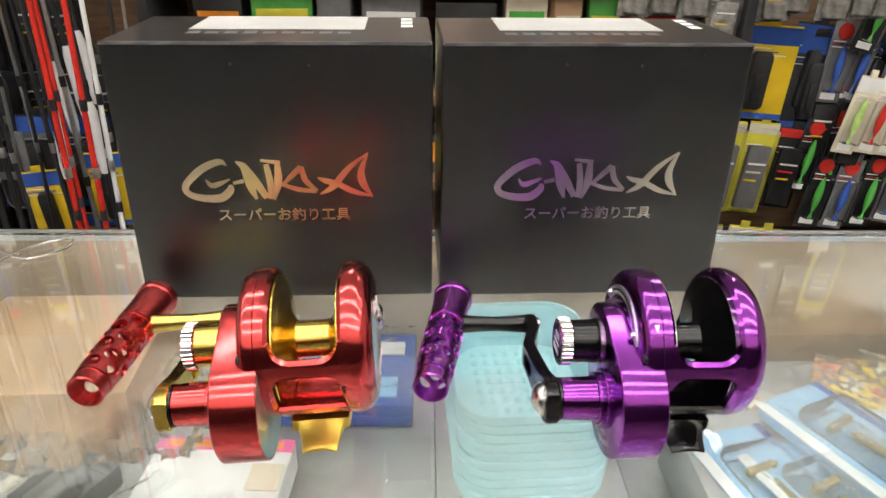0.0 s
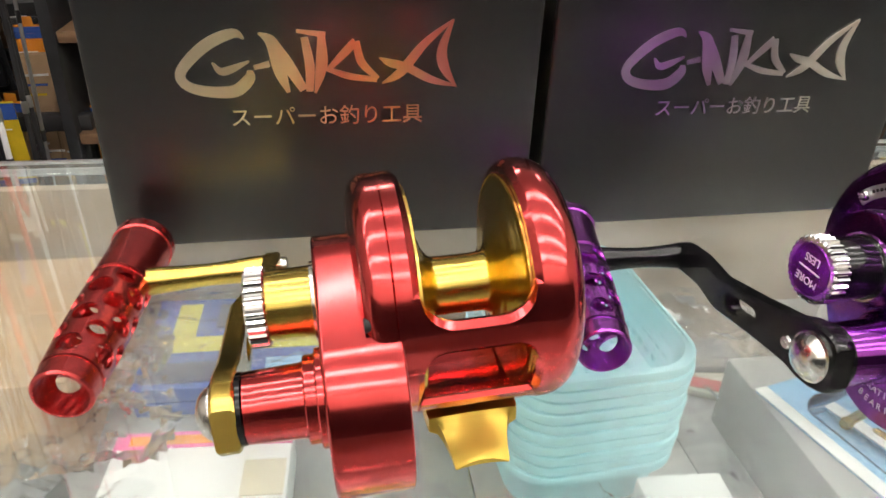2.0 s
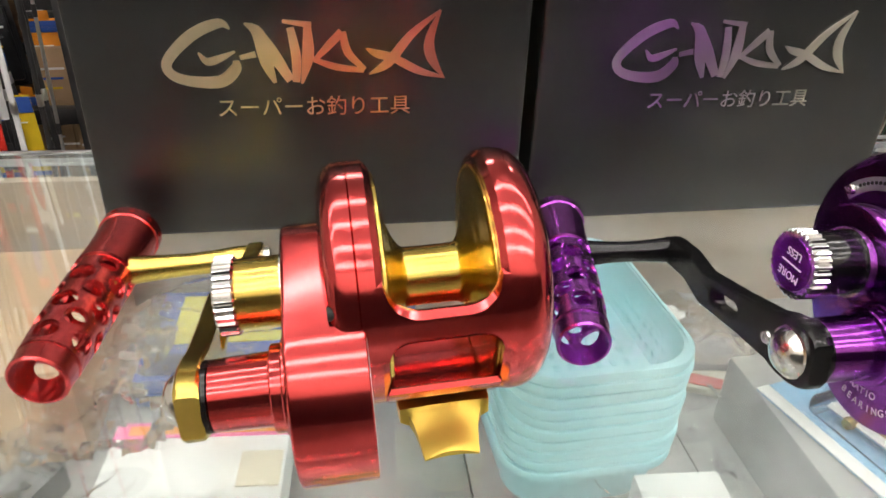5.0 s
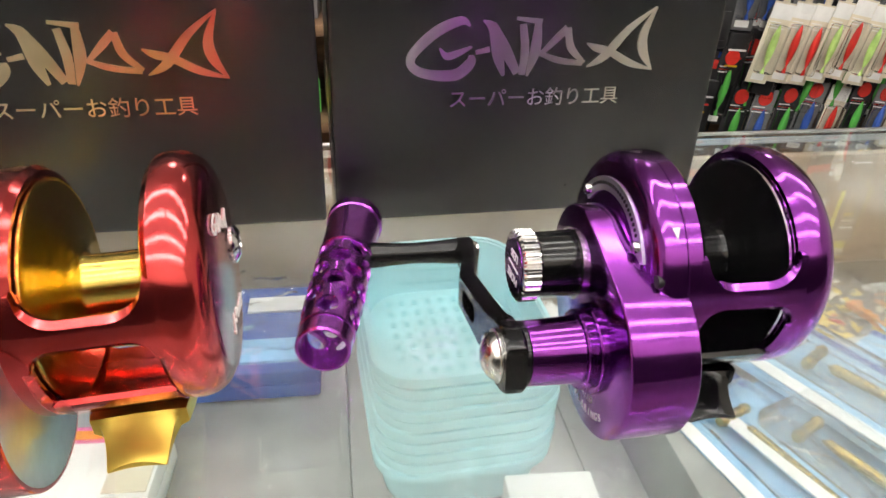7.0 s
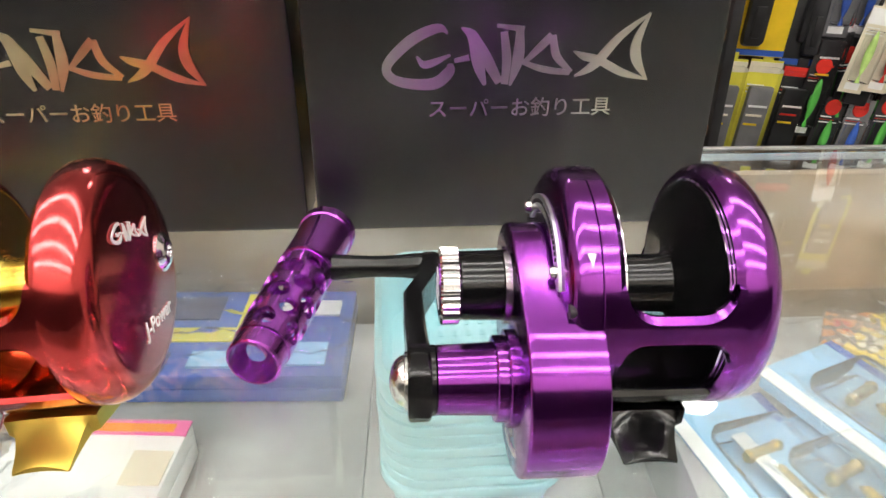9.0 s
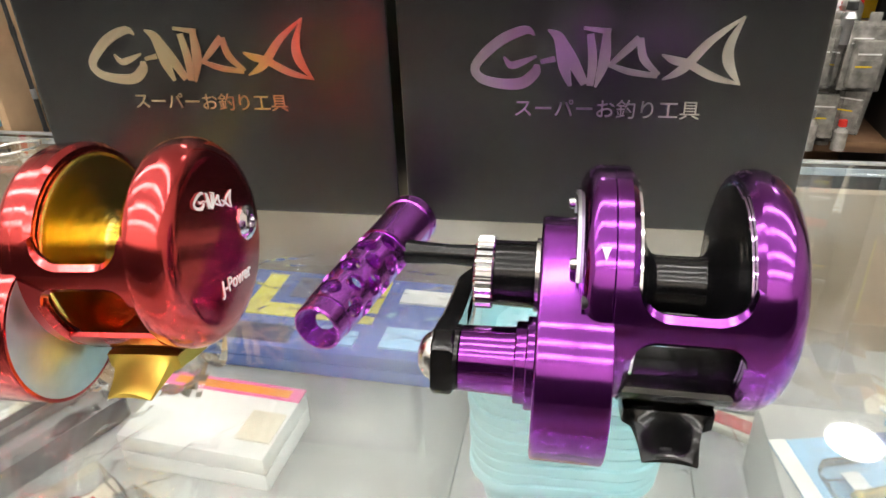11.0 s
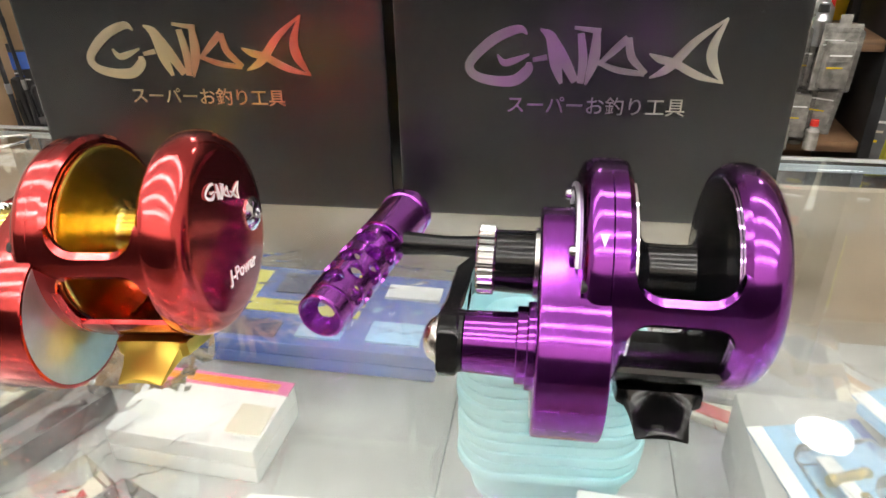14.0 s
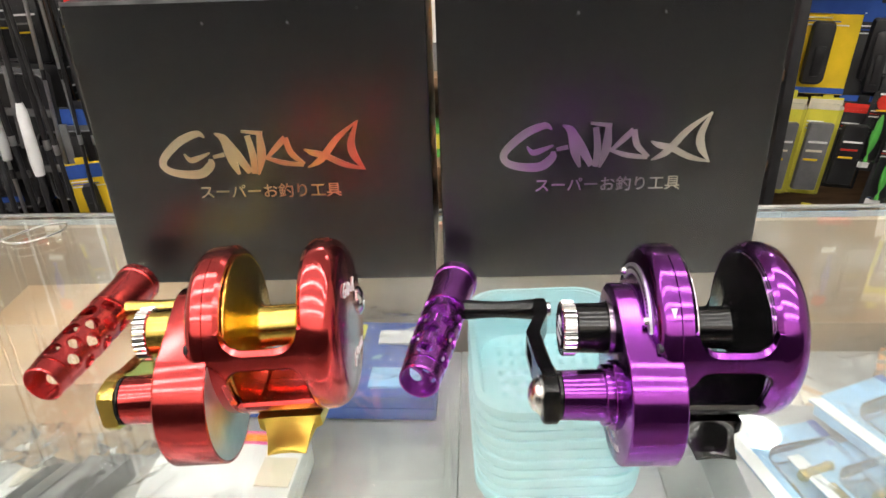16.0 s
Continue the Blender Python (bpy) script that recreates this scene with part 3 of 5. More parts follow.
    put("dial_face", lathe(bmesh.new(), [(-16.0 * MM, 0), (-16.0 * MM, 7.2 * MM), (-16.4 * MM, 7.0 * MM), (-16.4 * MM, 0)], 0, 0, 40), main, knob)
    face_pose = Matrix.Translation((-16.45 * MM, 0, 0)) @ pose(0, 0, 0, 90, 0, -90)
    lettering("dial_word", "LESS", 3.0 * MM, ENGRAVE, knob, face_pose @ pose(0, 3.0 * MM, 0, 0, 0, 180), "", 0.00005)
    lettering("dial_word", "MORE", 3.0 * MM, ENGRAVE, knob, face_pose @ pose(0, -3.0 * MM, 0, 0, 0, 180), "", 0.00005)
    put("dial_bar", slab(-16.55 * MM, -4 * MM, -0.2 * MM, -16.4 * MM, 4 * MM, 0.2 * MM), ENGRAVE, knob)

    # crank boss
    put("crank_boss", lathe(bmesh.new(), [(0.5 * MM, 0), (0.5 * MM, 11.2 * MM), (-1.9 * MM, 11.2 * MM), (-2.2 * MM, 10.9 * MM), (-2.3 * MM, 9.9 * MM), (-4.5 * MM, 9.9 * MM), (-4.8 * MM, 9.6 * MM), (-4.9 * MM, 8.5 * MM), (-6.0 * MM, 8.3 * MM),
                                          (-17.6 * MM, 7.9 * MM), (-18.2 * MM, 7.4 * MM), (-18.2 * MM, 0)], CRY, CRZ, 64), main)
    put("boss_ring", lathe(bmesh.new(), [(-18.0 * MM, 5 * MM), (-18.0 * MM, 8.0 * MM), (-19.2 * MM, 8.0 * MM), (-19.2 * MM, 5 * MM)], CRY, CRZ, 48, True), BLACK, reel, "black washer")

    # crank arm from the boss back to the handle stem
    inv = reel.matrix_basis.inverted()
    kn, kf = inv @ Vector(knob_near), inv @ Vector(knob_far)
    stem_at = kn.lerp(kf, 0.66)
    end_y, end_z = stem_at.y, stem_at.z - H
    arm_a = -14.5 * MM
    bm = bmesh.new()
    stations = [(-0.10, 5.2), (-0.085, 6.8), (-0.05, 7.9), (0.0, 8.5), (0.06, 8.1), (0.12, 6.8), (0.3, 5.8), (0.55, 5.2), (0.80, 5.0), (0.95, 5.0), (1.0, 4.8), (1.04, 4.0), (1.06, 2.4)]
    rings = []
    dv = Vector((0, end_y - CRY, end_z - CRZ))
    nv = Vector((0, -dv.z, dv.y)).normalized()
    def arm_x(s):
        t = min(max((s - 0.55) / 0.35, 0), 1)
        return -21.6 * MM + (arm_a + 21.6 * MM) * t * t * (3 - 2 * t)
    for s, hw in stations:
        c = Vector((arm_x(s), CRY, CRZ)) + dv * s
        th, b = 2.6 * MM, 0.7 * MM
        q = [(-th, hw * MM - b), (-th + b, hw * MM), (th - b, hw * MM), (th, hw * MM - b), (th, -hw * MM + b), (th - b, -hw * MM), (-th + b, -hw * MM), (-th, -hw * MM + b)]
        rings.append([c + Vector((u, 0, 0)) + nv * v for u, v in q])
    loft(bm, rings)
    arm = put("crank_arm", bm, trim, reel, "flat cranked arm with a slot")
    bmc = bmesh.new()
    slot = []
    for xx in (-40 * MM, 10 * MM):
        ring = []
        for i in range(24):
            a = 2 * math.pi * i / 24
            along = (0.45 if math.cos(a) >= 0 else 0.33)
            p = Vector((xx, CRY, CRZ)) + dv * along + dv.normalized() * 2.8 * MM * math.cos(a) + nv * 2.8 * MM * math.sin(a)
            ring.append(p)
        slot.append(ring)
    loft(bmc, slot)
    cutter = part("cutter", bmc, trim, reel, "", hub)
    bpy.context.view_layer.update()
    cut(arm, cutter)
    put("crank_nut", lathe(bmesh.new(), [(a * MM, q * MM) for a, q in ((-23.8, 0), (-23.8, 6.6), (-24.8, 6.6), (-25.0, 5.9), (-26.0, 5.5), (-27.0, 4.6), (-27.7, 3.4), (-28.1, 2.2), (-28.3, 1.1), (-28.35, 0))], CRY, CRZ, 32),
        STEEL, arm, "domed steel nut")
    p = Vector((-24.0 * MM, CRY, CRZ)) + dv * 0.11
    screw_into(arm, pose(p.x, p.y, p.z), 1.9 * MM)

    # handle stem and the pierced T grip
    bm = bmesh.new()
    sx0, sx1 = stem_at.x + 3 * MM, arm_a - 1 * MM
    L = sx1 - sx0
    lathe(bm, [(sx0, 0), (sx0, 4.6 * MM), (sx0 + 0.15 * L, 4.4 * MM), (sx0 + 0.35 * L, 3.8 * MM), (sx0 + 0.55 * L, 3.5 * MM), (sx0 + 0.75 * L, 3.8 * MM), (sx0 + 0.9 * L, 4.3 * MM), (sx1, 4.1 * MM), (sx1 + 1 * MM, 3.4 * MM), (sx1 + 1 * MM, 0)], end_y, end_z, 32)
    put("handle_stem", bm, trim)
    put("stem_bolt", lathe(bmesh.new(), [(arm_a + 2.4 * MM, 0), (arm_a + 2.4 * MM, 3.2 * MM), (arm_a + 4.4 * MM, 3.0 * MM), (arm_a + 4.8 * MM, 2.2 * MM), (arm_a + 4.8 * MM, 0)], end_y, end_z, 20), STEEL, arm, "steel bolt head")
    axis = (kf - kn)
    LK = axis.length
    bm = bmesh.new()
    R0 = 7.2
    outer = [(0.0, 7.2), (0.5, 7.7), (6, 7.9), (6.3, 7.6), (7.0, 7.6), (7.3, 8.1), (20, 8.7), (36, 9.0), (50, 9.0), (50.4, 8.4), (51.6, 8.4), (52, 9.1), (60, 9.0), (70, 9.1), (76.5, 9.3), (77, 9.8), (81.3, 9.9), (82, 9.3)]
    k = LK / (82 * MM)
    inner = [(82, 7.9), (72, 7.9), (71.5, 7.2), (40, 7.4), (0.0, 6.7)]
    lathe(bm, [(a * MM * k, r * MM) for a, r in outer] + [(a * MM * k, r * MM) for a, r in inner], 0, 0, 72, True)
    rot = axis.to_track_quat("X", "Z").to_matrix().to_4x4()
    satin = RED_GRIP if main is RED else PURPLE_GRIP
    grip = part("grip", bm, satin, reel, "tubular grip pierced with round holes", Matrix.Translation(kn) @ rot)
    bmc = bmesh.new()
    for st in range(6):
        a = (12.2 + 7.0 * st) * MM * k
        rad = 3.3 * MM if st % 2 == 0 else 2.9 * MM
        for i in range(5):
            t = 2 * math.pi * (i + 0.5 * (st % 2)) / 5 + 0.3
            d = Vector((0, math.cos(t), math.sin(t)))
            e1, e2 = Vector((1, 0, 0)), d.cross(Vector((1, 0, 0)))
            loft(bmc, [[Vector((a, 0, 0)) + d * q + rad * w * (math.cos(2 * math.pi * j / 20) * e1 + math.sin(2 * math.pi * j / 20) * e2) for j in range(20)] for q, w in ((5.5 * MM, 0.98), (7.7 * MM, 1.0), (12 * MM, 1.5))])
    for i in range(10):
        t = 2 * math.pi * i / 10
        d = Vector((0, math.cos(t), math.sin(t)))
        e1, e2 = Vector((1, 0, 0)), d.cross(Vector((1, 0, 0)))
        loft(bmc, [[Vector((79.2 * MM * k, 0, 0)) + d * q + 1.0 * MM * (math.cos(2 * math.pi * j / 12) * e1 + math.sin(2 * math.pi * j / 12) * e2) for j in range(12)] for q in (6.0 * MM, 12 * MM)])
    cutter = part("cutter", bmc, satin, reel, "", grip.matrix_basis.copy(), merge=False)
    bpy.context.view_layer.update()
    cut(grip, cutter)
    # inner plug that holds the stem
    part("plug", lathe(bmesh.new(), [(50 * MM * k, 0), (50 * MM * k, 6.3 * MM), (71 * MM * k, 6.1 * MM), (71 * MM * k, 0)], 0, 0, 32), satin, grip)

    # foot under the frame
    bm = bmesh.new()
    rings = []
    for yy, hw, zt, th, sag in ((3, 9.5, -28.5, 3.2, 0.8), (1.5, 10.4, -28.4, 4.4, 0.4), (0, 10.8, -28.2, 5.0, 0.2), (-8, 11.0, -26.8, 4.6, 0.0), (-13.0, 11.0, -25.2, 4.8, 0.1), (-14.5, 10.8, -25.2, 4.6, 0.3),
                                (-15.2, 8.8, -25.8, 4.2, 0.9), (-17, 7.8, -26.8, 3.8, 1.5), (-19.5, 7.2, -28.0, 3.0, 1.9), (-22, 6.8, -29.0, 2.4, 2.0), (-24.5, 6.5, -29.9, 2.0, 2.0), (-25.0, 6.2, -30.2, 1.4, 2.0)):
        up_, dn_ = [], []
        for i in range(13):
            s = -1 + i / 6
            up_.append(((FC + hw * s) * MM, yy * MM, (zt - sag * s * s) * MM))
            dn_.append(((FC + hw * s) * MM, yy * MM, (zt - th - sag * 0.6 * s * s + 0.4 * s * s) * MM))
        rings.append(up_ + dn_[::-1])
    loft(bm, rings)
    foot = put("reel_foot", bm, GOLD_SATIN if trim is GOLD else trim, reel, "curved saddle foot", pose(0, -1.8 * MM, H - 1.2 * MM))
    # bar that carries the foot, with two screws
    bm = bmesh.new()
    loft(bm, [[(a * MM, yy * MM, zz * MM) for yy, zz in ((-23.6, -15.4), (-22.8, -14.4), (-15.0, -18.6), (-10.5, -25.0), (-13, -25.7), (-16.5, -24.0), (-22.6, -17.6))] for a in (20.0, 43.0 + EXT)])
    put("foot_bar", bm, BLACK if trim is BLACK else main)
    for a in (25, 39):
        put("bar_screw", lathe(bmesh.new(), [(-0.3 * MM, 0), (-0.3 * MM, 0.9 * MM), (0.25 * MM, 0.9 * MM), (0.25 * MM, 0)], 0, 0, 14), HOLE, foot, "dark screw recess", pose(a * MM, -19.0 * MM, -16.2 * MM) @ pose(0, 0, 0, 28, 0, 0) @ pose(0, 0, 0, 0, 90, 0))

    # engraved arc scale, screws and pointer on the side plate
    if scale_plate:
        bm = bmesh.new()
        rings = []
        for i in range(41):
            t = radians(28 + 116 * i / 40)
            rings.append([(x * MM, -q * math.cos(t) * MM, q * math.sin(t) * MM) for x, q in ((8.4, 18.4), (7.7, 18.4), (7.7, 22.0), (8.7, 22.0))])
        loft(bm, rings)
        plate = put("scale_plate", bm, SATIN, side, "silver arc scale with dots")
        dot = None
        for i in range(22):
            t = radians(47 + 82 * i / 21)
            mm_ = pose(7.65 * MM, -20.4 * MM * math.cos(t), 20.4 * MM * math.sin(t))
            if dot is None:
                dot = put("scale_dot", lathe(bmesh.new(), [(-0.15 * MM, 0), (-0.15 * MM, 0.5 * MM), (0.2 * MM, 0.5 * MM)], 0, 0, 10), HOLE, plate, "", mm_)
            else:
                again(dot, mm_)
        for t in (39, 137):
            screw_into(plate, pose(7.7 * MM, -20.2 * MM * math.cos(radians(t)), 20.2 * MM * math.sin(radians(t))), 1.5 * MM)
    for t in (100, 200):
        screw_into(side, pose(11.2 * MM, -25.2 * MM * math.cos(radians(t)), 25.2 * MM * math.sin(radians(t))), 1.5 * MM)
    if scale_plate:
        bm = bmesh.new()
        pts = []
        for da, dt in ((-1.0, 2.8), (1.0, 2.8), (0, -3.2)):
            t = radians(42 + dt)
            pts.append([Vector(((13.4 + da) * MM, -q * math.cos(t), q * math.sin(t))) for q in (28.3 * MM, 28.56 * MM)])
        loft(bm, [[p[0] for p in pts], [p[1] for p in pts]])
        put("pointer_mark", bm, ENGRAVE, side, "pale triangular pointer")
    put("set_screw", lathe(bmesh.new(), [(9.0 * MM, 0), (9.0 * MM, 1.5 * MM), (12.6 * MM, 1.5 * MM)], -24.4 * MM, 8.6 * MM, 16), HOLE, side, "dark screw recess")
    if lettered:
        for words, rr, size, spread in (("5:1 RATIO", 13.2, 2.6, 60), ("12 SS BEARINGS", 16.9, 2.6, 96)):
            for i, chx in enumerate(words):
                if chx == " ":
                    continue
                t = radians(-90 - 8 - spread / 2 + spread * i / (len(words) - 1))
                # read from the handle side, along the foot of the lobe
                yy, zz = CRY - rr * MM * math.cos(t) * -1 * -1, CRZ + rr * MM * math.sin(t)
                q = Matrix.Translation((-0.35 * MM, yy, zz)) @ pose(0, 0, 0, 90, 0, -90) @ pose(0, 0, 0, 0, 0, 90 + math.degrees(math.atan2(zz - CRZ, -(yy - CRY))))
                lettering("engraved_letter", chx, size * MM, ENGRAVE, gear, q, "", 0.00004)
    return reel


fishing_reel(-0.0811, 0.2572, 2.0, -3.2, RED, GOLD, (-0.1470, 0.2630, 0.0085), (-0.1420, 0.3385, 0.0100),
             "red anodised fishing reel with gold spool and handle", False, False)
EXT, FC = 1.6, 33.0
fishing_reel(0.0592, 0.2585, 2.5, 1.5, PURPLE, BLACK, (-0.0055, 0.2650, 0.0085), (0.0065, 0.3380, 0.0100),
             "purple anodised fishing reel with black spool and handle", True, True)


# round downlight over the back of the shop
lamp = thing("downlight", pose(1.08, 2.22, CZ), "round lit downlight set in the ceiling", "ceiling light")
bm = bmesh.new()
lathe(bm, [(-0.012, 0.11), (-0.014, 0.10), (-0.002, 0.095), (0.0, 0.11)], 0, 0, 40, True)
part("trim_ring", bm, WHITE_PL, lamp, "", pose(0, 0, 0, 0, 90, 0) @ pose(0, 0, 0, 0, 180, 0))
part("lens", lathe(bmesh.new(), [(0.002, 0), (0.008, 0.094), (0.012, 0)], 0, 0, 32), TUBE, lamp, "glowing white lens", pose(0, 0, 0, 0, 90, 0))


panel_light = thing("panel_light", pose(-0.175, 2.68, CZ), "small lit ceiling panel at the back of the shop", "ceiling light")
part("frame", slab(-0.23, -0.085, -0.03, 0.23, 0.085, 0.0, 0.004), WHITE_PL, panel_light)
part("diffuser", slab(-0.215, -0.07, -0.034, 0.215, 0.07, -0.029, 0.001), TUBE, panel_light, "glowing white diffuser")

# ---- goods under the glass ----
for x0, x1 in ((-0.90, 0.0), (0.148, 0.90)):
    r = thing("display_riser", pose(0, 0, SHELF), "low grey display riser standing in the case", "riser", "display risers")
    part("top", slab(x0, 0.03, 0.041, x1, 0.60, 0.05, 0.002), RISER_M, r)
    part("front", slab(x0 + 0.01, 0.032, 0.0, x1 - 0.01, 0.040, 0.041), RISER_M, r)
    part("back", slab(x0 + 0.01, 0.590, 0.0, x1 - 0.01, 0.598, 0.041), RISER_M, r)
def round_rect(hw, hd, rad, zz, n=8):
    out = []
    for cx, cy, a0 in ((hw - rad, hd - rad, 0), (-hw + rad, hd - rad, 90), (-hw + rad, -hd + rad, 180), (hw - rad, -hd + rad, 270)):
        for k in range(n):
            a = radians(a0 + 90 * k / (n - 1))
            out.append((cx + rad * math.cos(a), cy + rad * math.sin(a), zz))
    return out


# deeper blue with the shade of the basket's slots put into it
SLOT_SHADE = material("slot_shade_blue", (0.30, 0.64, 0.72), 0.5)


def basket(m, pierced):
    w, d, h, rad = 0.106, 0.142, 0.036, 0.026
    t = thing("basket", m, "light blue plastic basket in a nested stack", "basket", "nested baskets")
    bm = bmesh.new()
    loft(bm, [round_rect(w / 2 * 0.88, d / 2 * 0.88, rad, 0.0), round_rect(w / 2 * 0.97, d / 2 * 0.97, rad, h - 0.007), round_rect(w / 2 * 0.975, d / 2 * 0.975, rad, h),
              round_rect(w / 2 * 0.975 - 0.0016, d / 2 * 0.975 - 0.0016, rad, h), round_rect(w / 2 * 0.88 - 0.0016, d / 2 * 0.88 - 0.0016, rad, 0.0016)])
    part("shell", bm, BASKET, t)
    bm = bmesh.new()
    loft(bm, [round_rect(w / 2 * k, d / 2 * k, rad, h + z) for k, z in ((0.97, -0.0065), (1.0, -0.0065), (1.022, -0.005), (1.026, -0.002), (1.018, 0.0005), (1.0, 0.001), (0.97, 0.001))], True, (False, False))
    part("rim", bm, BASKET, t)
    if not pierced:
        return t
    # solid darker chips along walls and floor, painting the shade of woven slots
    slot = None
    spots = []
    for side in range(4):
        for r in range(3):
            for c in range(9):
                zz = 0.008 + 0.008 * r
                off = (w if side % 2 == 0 else d) / 2 * (0.88 + 0.09 * zz / (h - 0.007)) - 0.0019
                spots.append(pose(0, 0, 0, 0, 0, 90 * side) @ pose(off, (-0.036 + 0.009 * c) * (1.0 if side % 2 == 0 else 0.8), zz))
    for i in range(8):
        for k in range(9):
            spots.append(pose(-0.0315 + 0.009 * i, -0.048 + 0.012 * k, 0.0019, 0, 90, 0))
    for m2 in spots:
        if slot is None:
            slot = part("slot", slab(-0.0003, -0.0024, -0.0016, 0.0003, 0.0024, 0.0016), SLOT_SHADE, t, "darker blue chip painting the shade of a slot in the weave", m2)
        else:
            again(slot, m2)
    return t


stand_block = thing("display_riser", pose(0.074, 0.30, SHELF), "low grey display riser under the nested baskets", "riser", "display risers")
part("body", slab(-0.0736, -0.27, 0.0, 0.0736, 0.30, 0.05, 0.001), RISER_M, stand_block)
lower = basket(pose(0.0645, 0.461, RISER, 0, 0, 3), False)
for i in range(1, 9):
    copy_thing(lower, pose(0.0645 + 0.0007 * (i % 3), 0.461 + 0.0005 * (i % 2), RISER + 0.0078 * i, 0, 0, 3 + 0.6 * (i % 2)))
basket(pose(0.0645, 0.461, RISER + 0.0078 * 9, 0, 0, 3), True)


def fish_shape(bm, L, H, T, n=14):
    """Slim minnow body along x."""
    rings = []
    for i in range(n + 1):
        s = i / n
        k = max(0.04, math.sin(math.pi * min(1, s * 1.12 + 0.02)) ** 0.7 if s < 0.86 else 0.30 + (s - 0.86) * 1.6)
        rings.append([((s - 0.5) * L, T / 2 * k * math.cos(2 * math.pi * j / 10), H / 2 * k * math.sin(2 * math.pi * j / 10)) for j in range(10)])
    return loft(bm, rings)


def lure_case(m, lure_mat, label, card=None):
    """Long clear box on a white card with a lure in it."""
    t = thing("lure_case", m, label, "lure box", "clear lure cases")
    part("card", slab(-0.018, -0.075, 0.0005, 0.018, 0.075, 0.002), card or PAPER, t, "pale backing card")
    bm = slab(-0.0195, -0.0765, 0.0, 0.0195, 0.0765, 0.022, 0.003)
    o = part("lid", bm, CLEAR, t, "clear plastic lid")
    o.visible_shadow = False
    bm = fish_shape(bmesh.new(), 0.036, 0.013, 0.010)
    part("lure", bm, lure_mat, t, "", pose(0.0, 0.045, 0.010, 0, 0, 90) @ pose(0, 0, 0, 90, 0, 0))
    for yy in (0.045, 0.005):
        bm = bmesh.new()
        sweep(bm, [(0.004 * math.cos(a), 0.004 * math.sin(a), 0) for a in [k * math.pi / 8 for k in range(13)]], 0.0006, 6)
        part("hook", bm, WIRE, t, "steel hook", pose(0.006, yy, 0.012))
    part("divider", slab(0.0182, -0.074, 0.002, 0.0192, 0.074, 0.020), GREY_PL, t)
    return t


lures = [(CREAM_C, "clear lure case with a cream lure"), (DARK, "clear lure case with a dark lure"), (RED_C, "clear lure case with a red lure"),
         (GREY_PL, "clear lure case with a grey lure"), (WHITE_PL, "clear lure case with a white lure"), (ORANGE_C, "clear lure case with an orange lure")]
for i in range(6):
    mat, lab = lures[i % 6]
    lure_case(pose(-0.335 + 0.046 * i, (0.395 if i < 2 else 0.345) - 0.02 * i + 0.004 * (i % 2), RISER, 0, 0, -24 + 2.5 * (i % 2) - 3 * (i % 3)), mat, lab, (PAPER, GREY_PL, CREAM_C, RISER_M, PAPER, GREY_PL)[i])
for i in range(4):
    mat, lab = lures[(i + 3) % 6]
    lure_case(pose(-0.22 + 0.05 * i, 0.20 + 0.01 * i, RISER, 0, 0, -20 + 5 * (i % 2)), mat, lab, (GREY_PL, PAPER, RISER_M, CREAM_C)[i])


def flat_pack(m, w, d, face, label, bands=(), h=0.012, name="packet", wrap=True, under=0):
    """Flat bagged card, lying down; bands are (x0, y0, x1, y1, material) as shares of its face."""
    for k in range(under):
        u = thing(name, m @ pose(0.002 * (k % 2), -0.001 * k, 0, 0, 0, 1.5 * (k % 3)), label, "packet")
        part("card", slab(-w / 2, -d / 2, 0, w / 2, d / 2, h, 0.002), face, u)
        m = m @ pose(0, 0, h)
    t = thing(name, m, label, "packet")
    part("card", slab(-w / 2, -d / 2, 0, w / 2, d / 2, h, 0.002), face, t)
    for k, (x0, y0, x1, y1, mat) in enumerate(bands):
        part("print", slab((x0 - 0.5) * w, (y0 - 0.5) * d, h - 0.0005, (x1 - 0.5) * w, (y1 - 0.5) * d, h + 0.0006 + 0.0002 * k), mat, t)
    if wrap:
        bm = bmesh.new()
        nx, ny = 16, 12
        vs = [[bm.verts.new(((i / nx - 0.5) * w * 1.12, (j / ny - 0.5) * d * 1.12,
                             h + 0.004 + 0.005 * noise.noise(Vector((i * 0.9, j * 0.9, w * 90 + d * 50))) + 0.002 * noise.noise(Vector((i * 2.3, j * 2.3, w * 40)))))
               for j in range(ny + 1)] for i in range(nx + 1)]
        for i in range(nx):
            for j in range(ny):
                bm.faces.new((vs[i][j], vs[i + 1][j], vs[i + 1][j + 1], vs[i][j + 1]))
        o = part("film", bm, FILM, t, "crinkled clear film", angle=60)
        o.visible_shadow = False
    return t


flat_pack(pose(-0.118, 0.560, RISER, 0, 0, -1), 0.2, 0.11, BLUE_C, "blue bagged packet with yellow bars lying on the shelf",
          [(0.085, 0.52, 0.17, 0.92, LEMON_C), (0.085, 0.36, 0.565, 0.52, LEMON_C), (0.565, 0.36, 0.65, 0.94, LEMON_C), (0.24, 0.62, 0.48, 0.90, NAVY_C), (0.03, 0.05, 0.36, 0.24, NAVY_C),
           (0.72, 0.10, 0.93, 0.34, SKY_C), (0.72, 0.66, 0.95, 0.84, PAPER), (0.44, 0.08, 0.62, 0.24, SKY_C)], 0.012, under=1)
flat_pack(pose(-0.163, 0.426, RISER, 0, 0, -3), 0.105, 0.066, PAPER, "white packet with a pink and orange header",
          [(0.0, 0.80, 1.0, 1.0, PINK_C), (0.08, 0.84, 0.92, 0.95, ORANGE_C), (0.75, 0.2, 0.98, 0.6, CREAM_C)], 0.014, under=1)
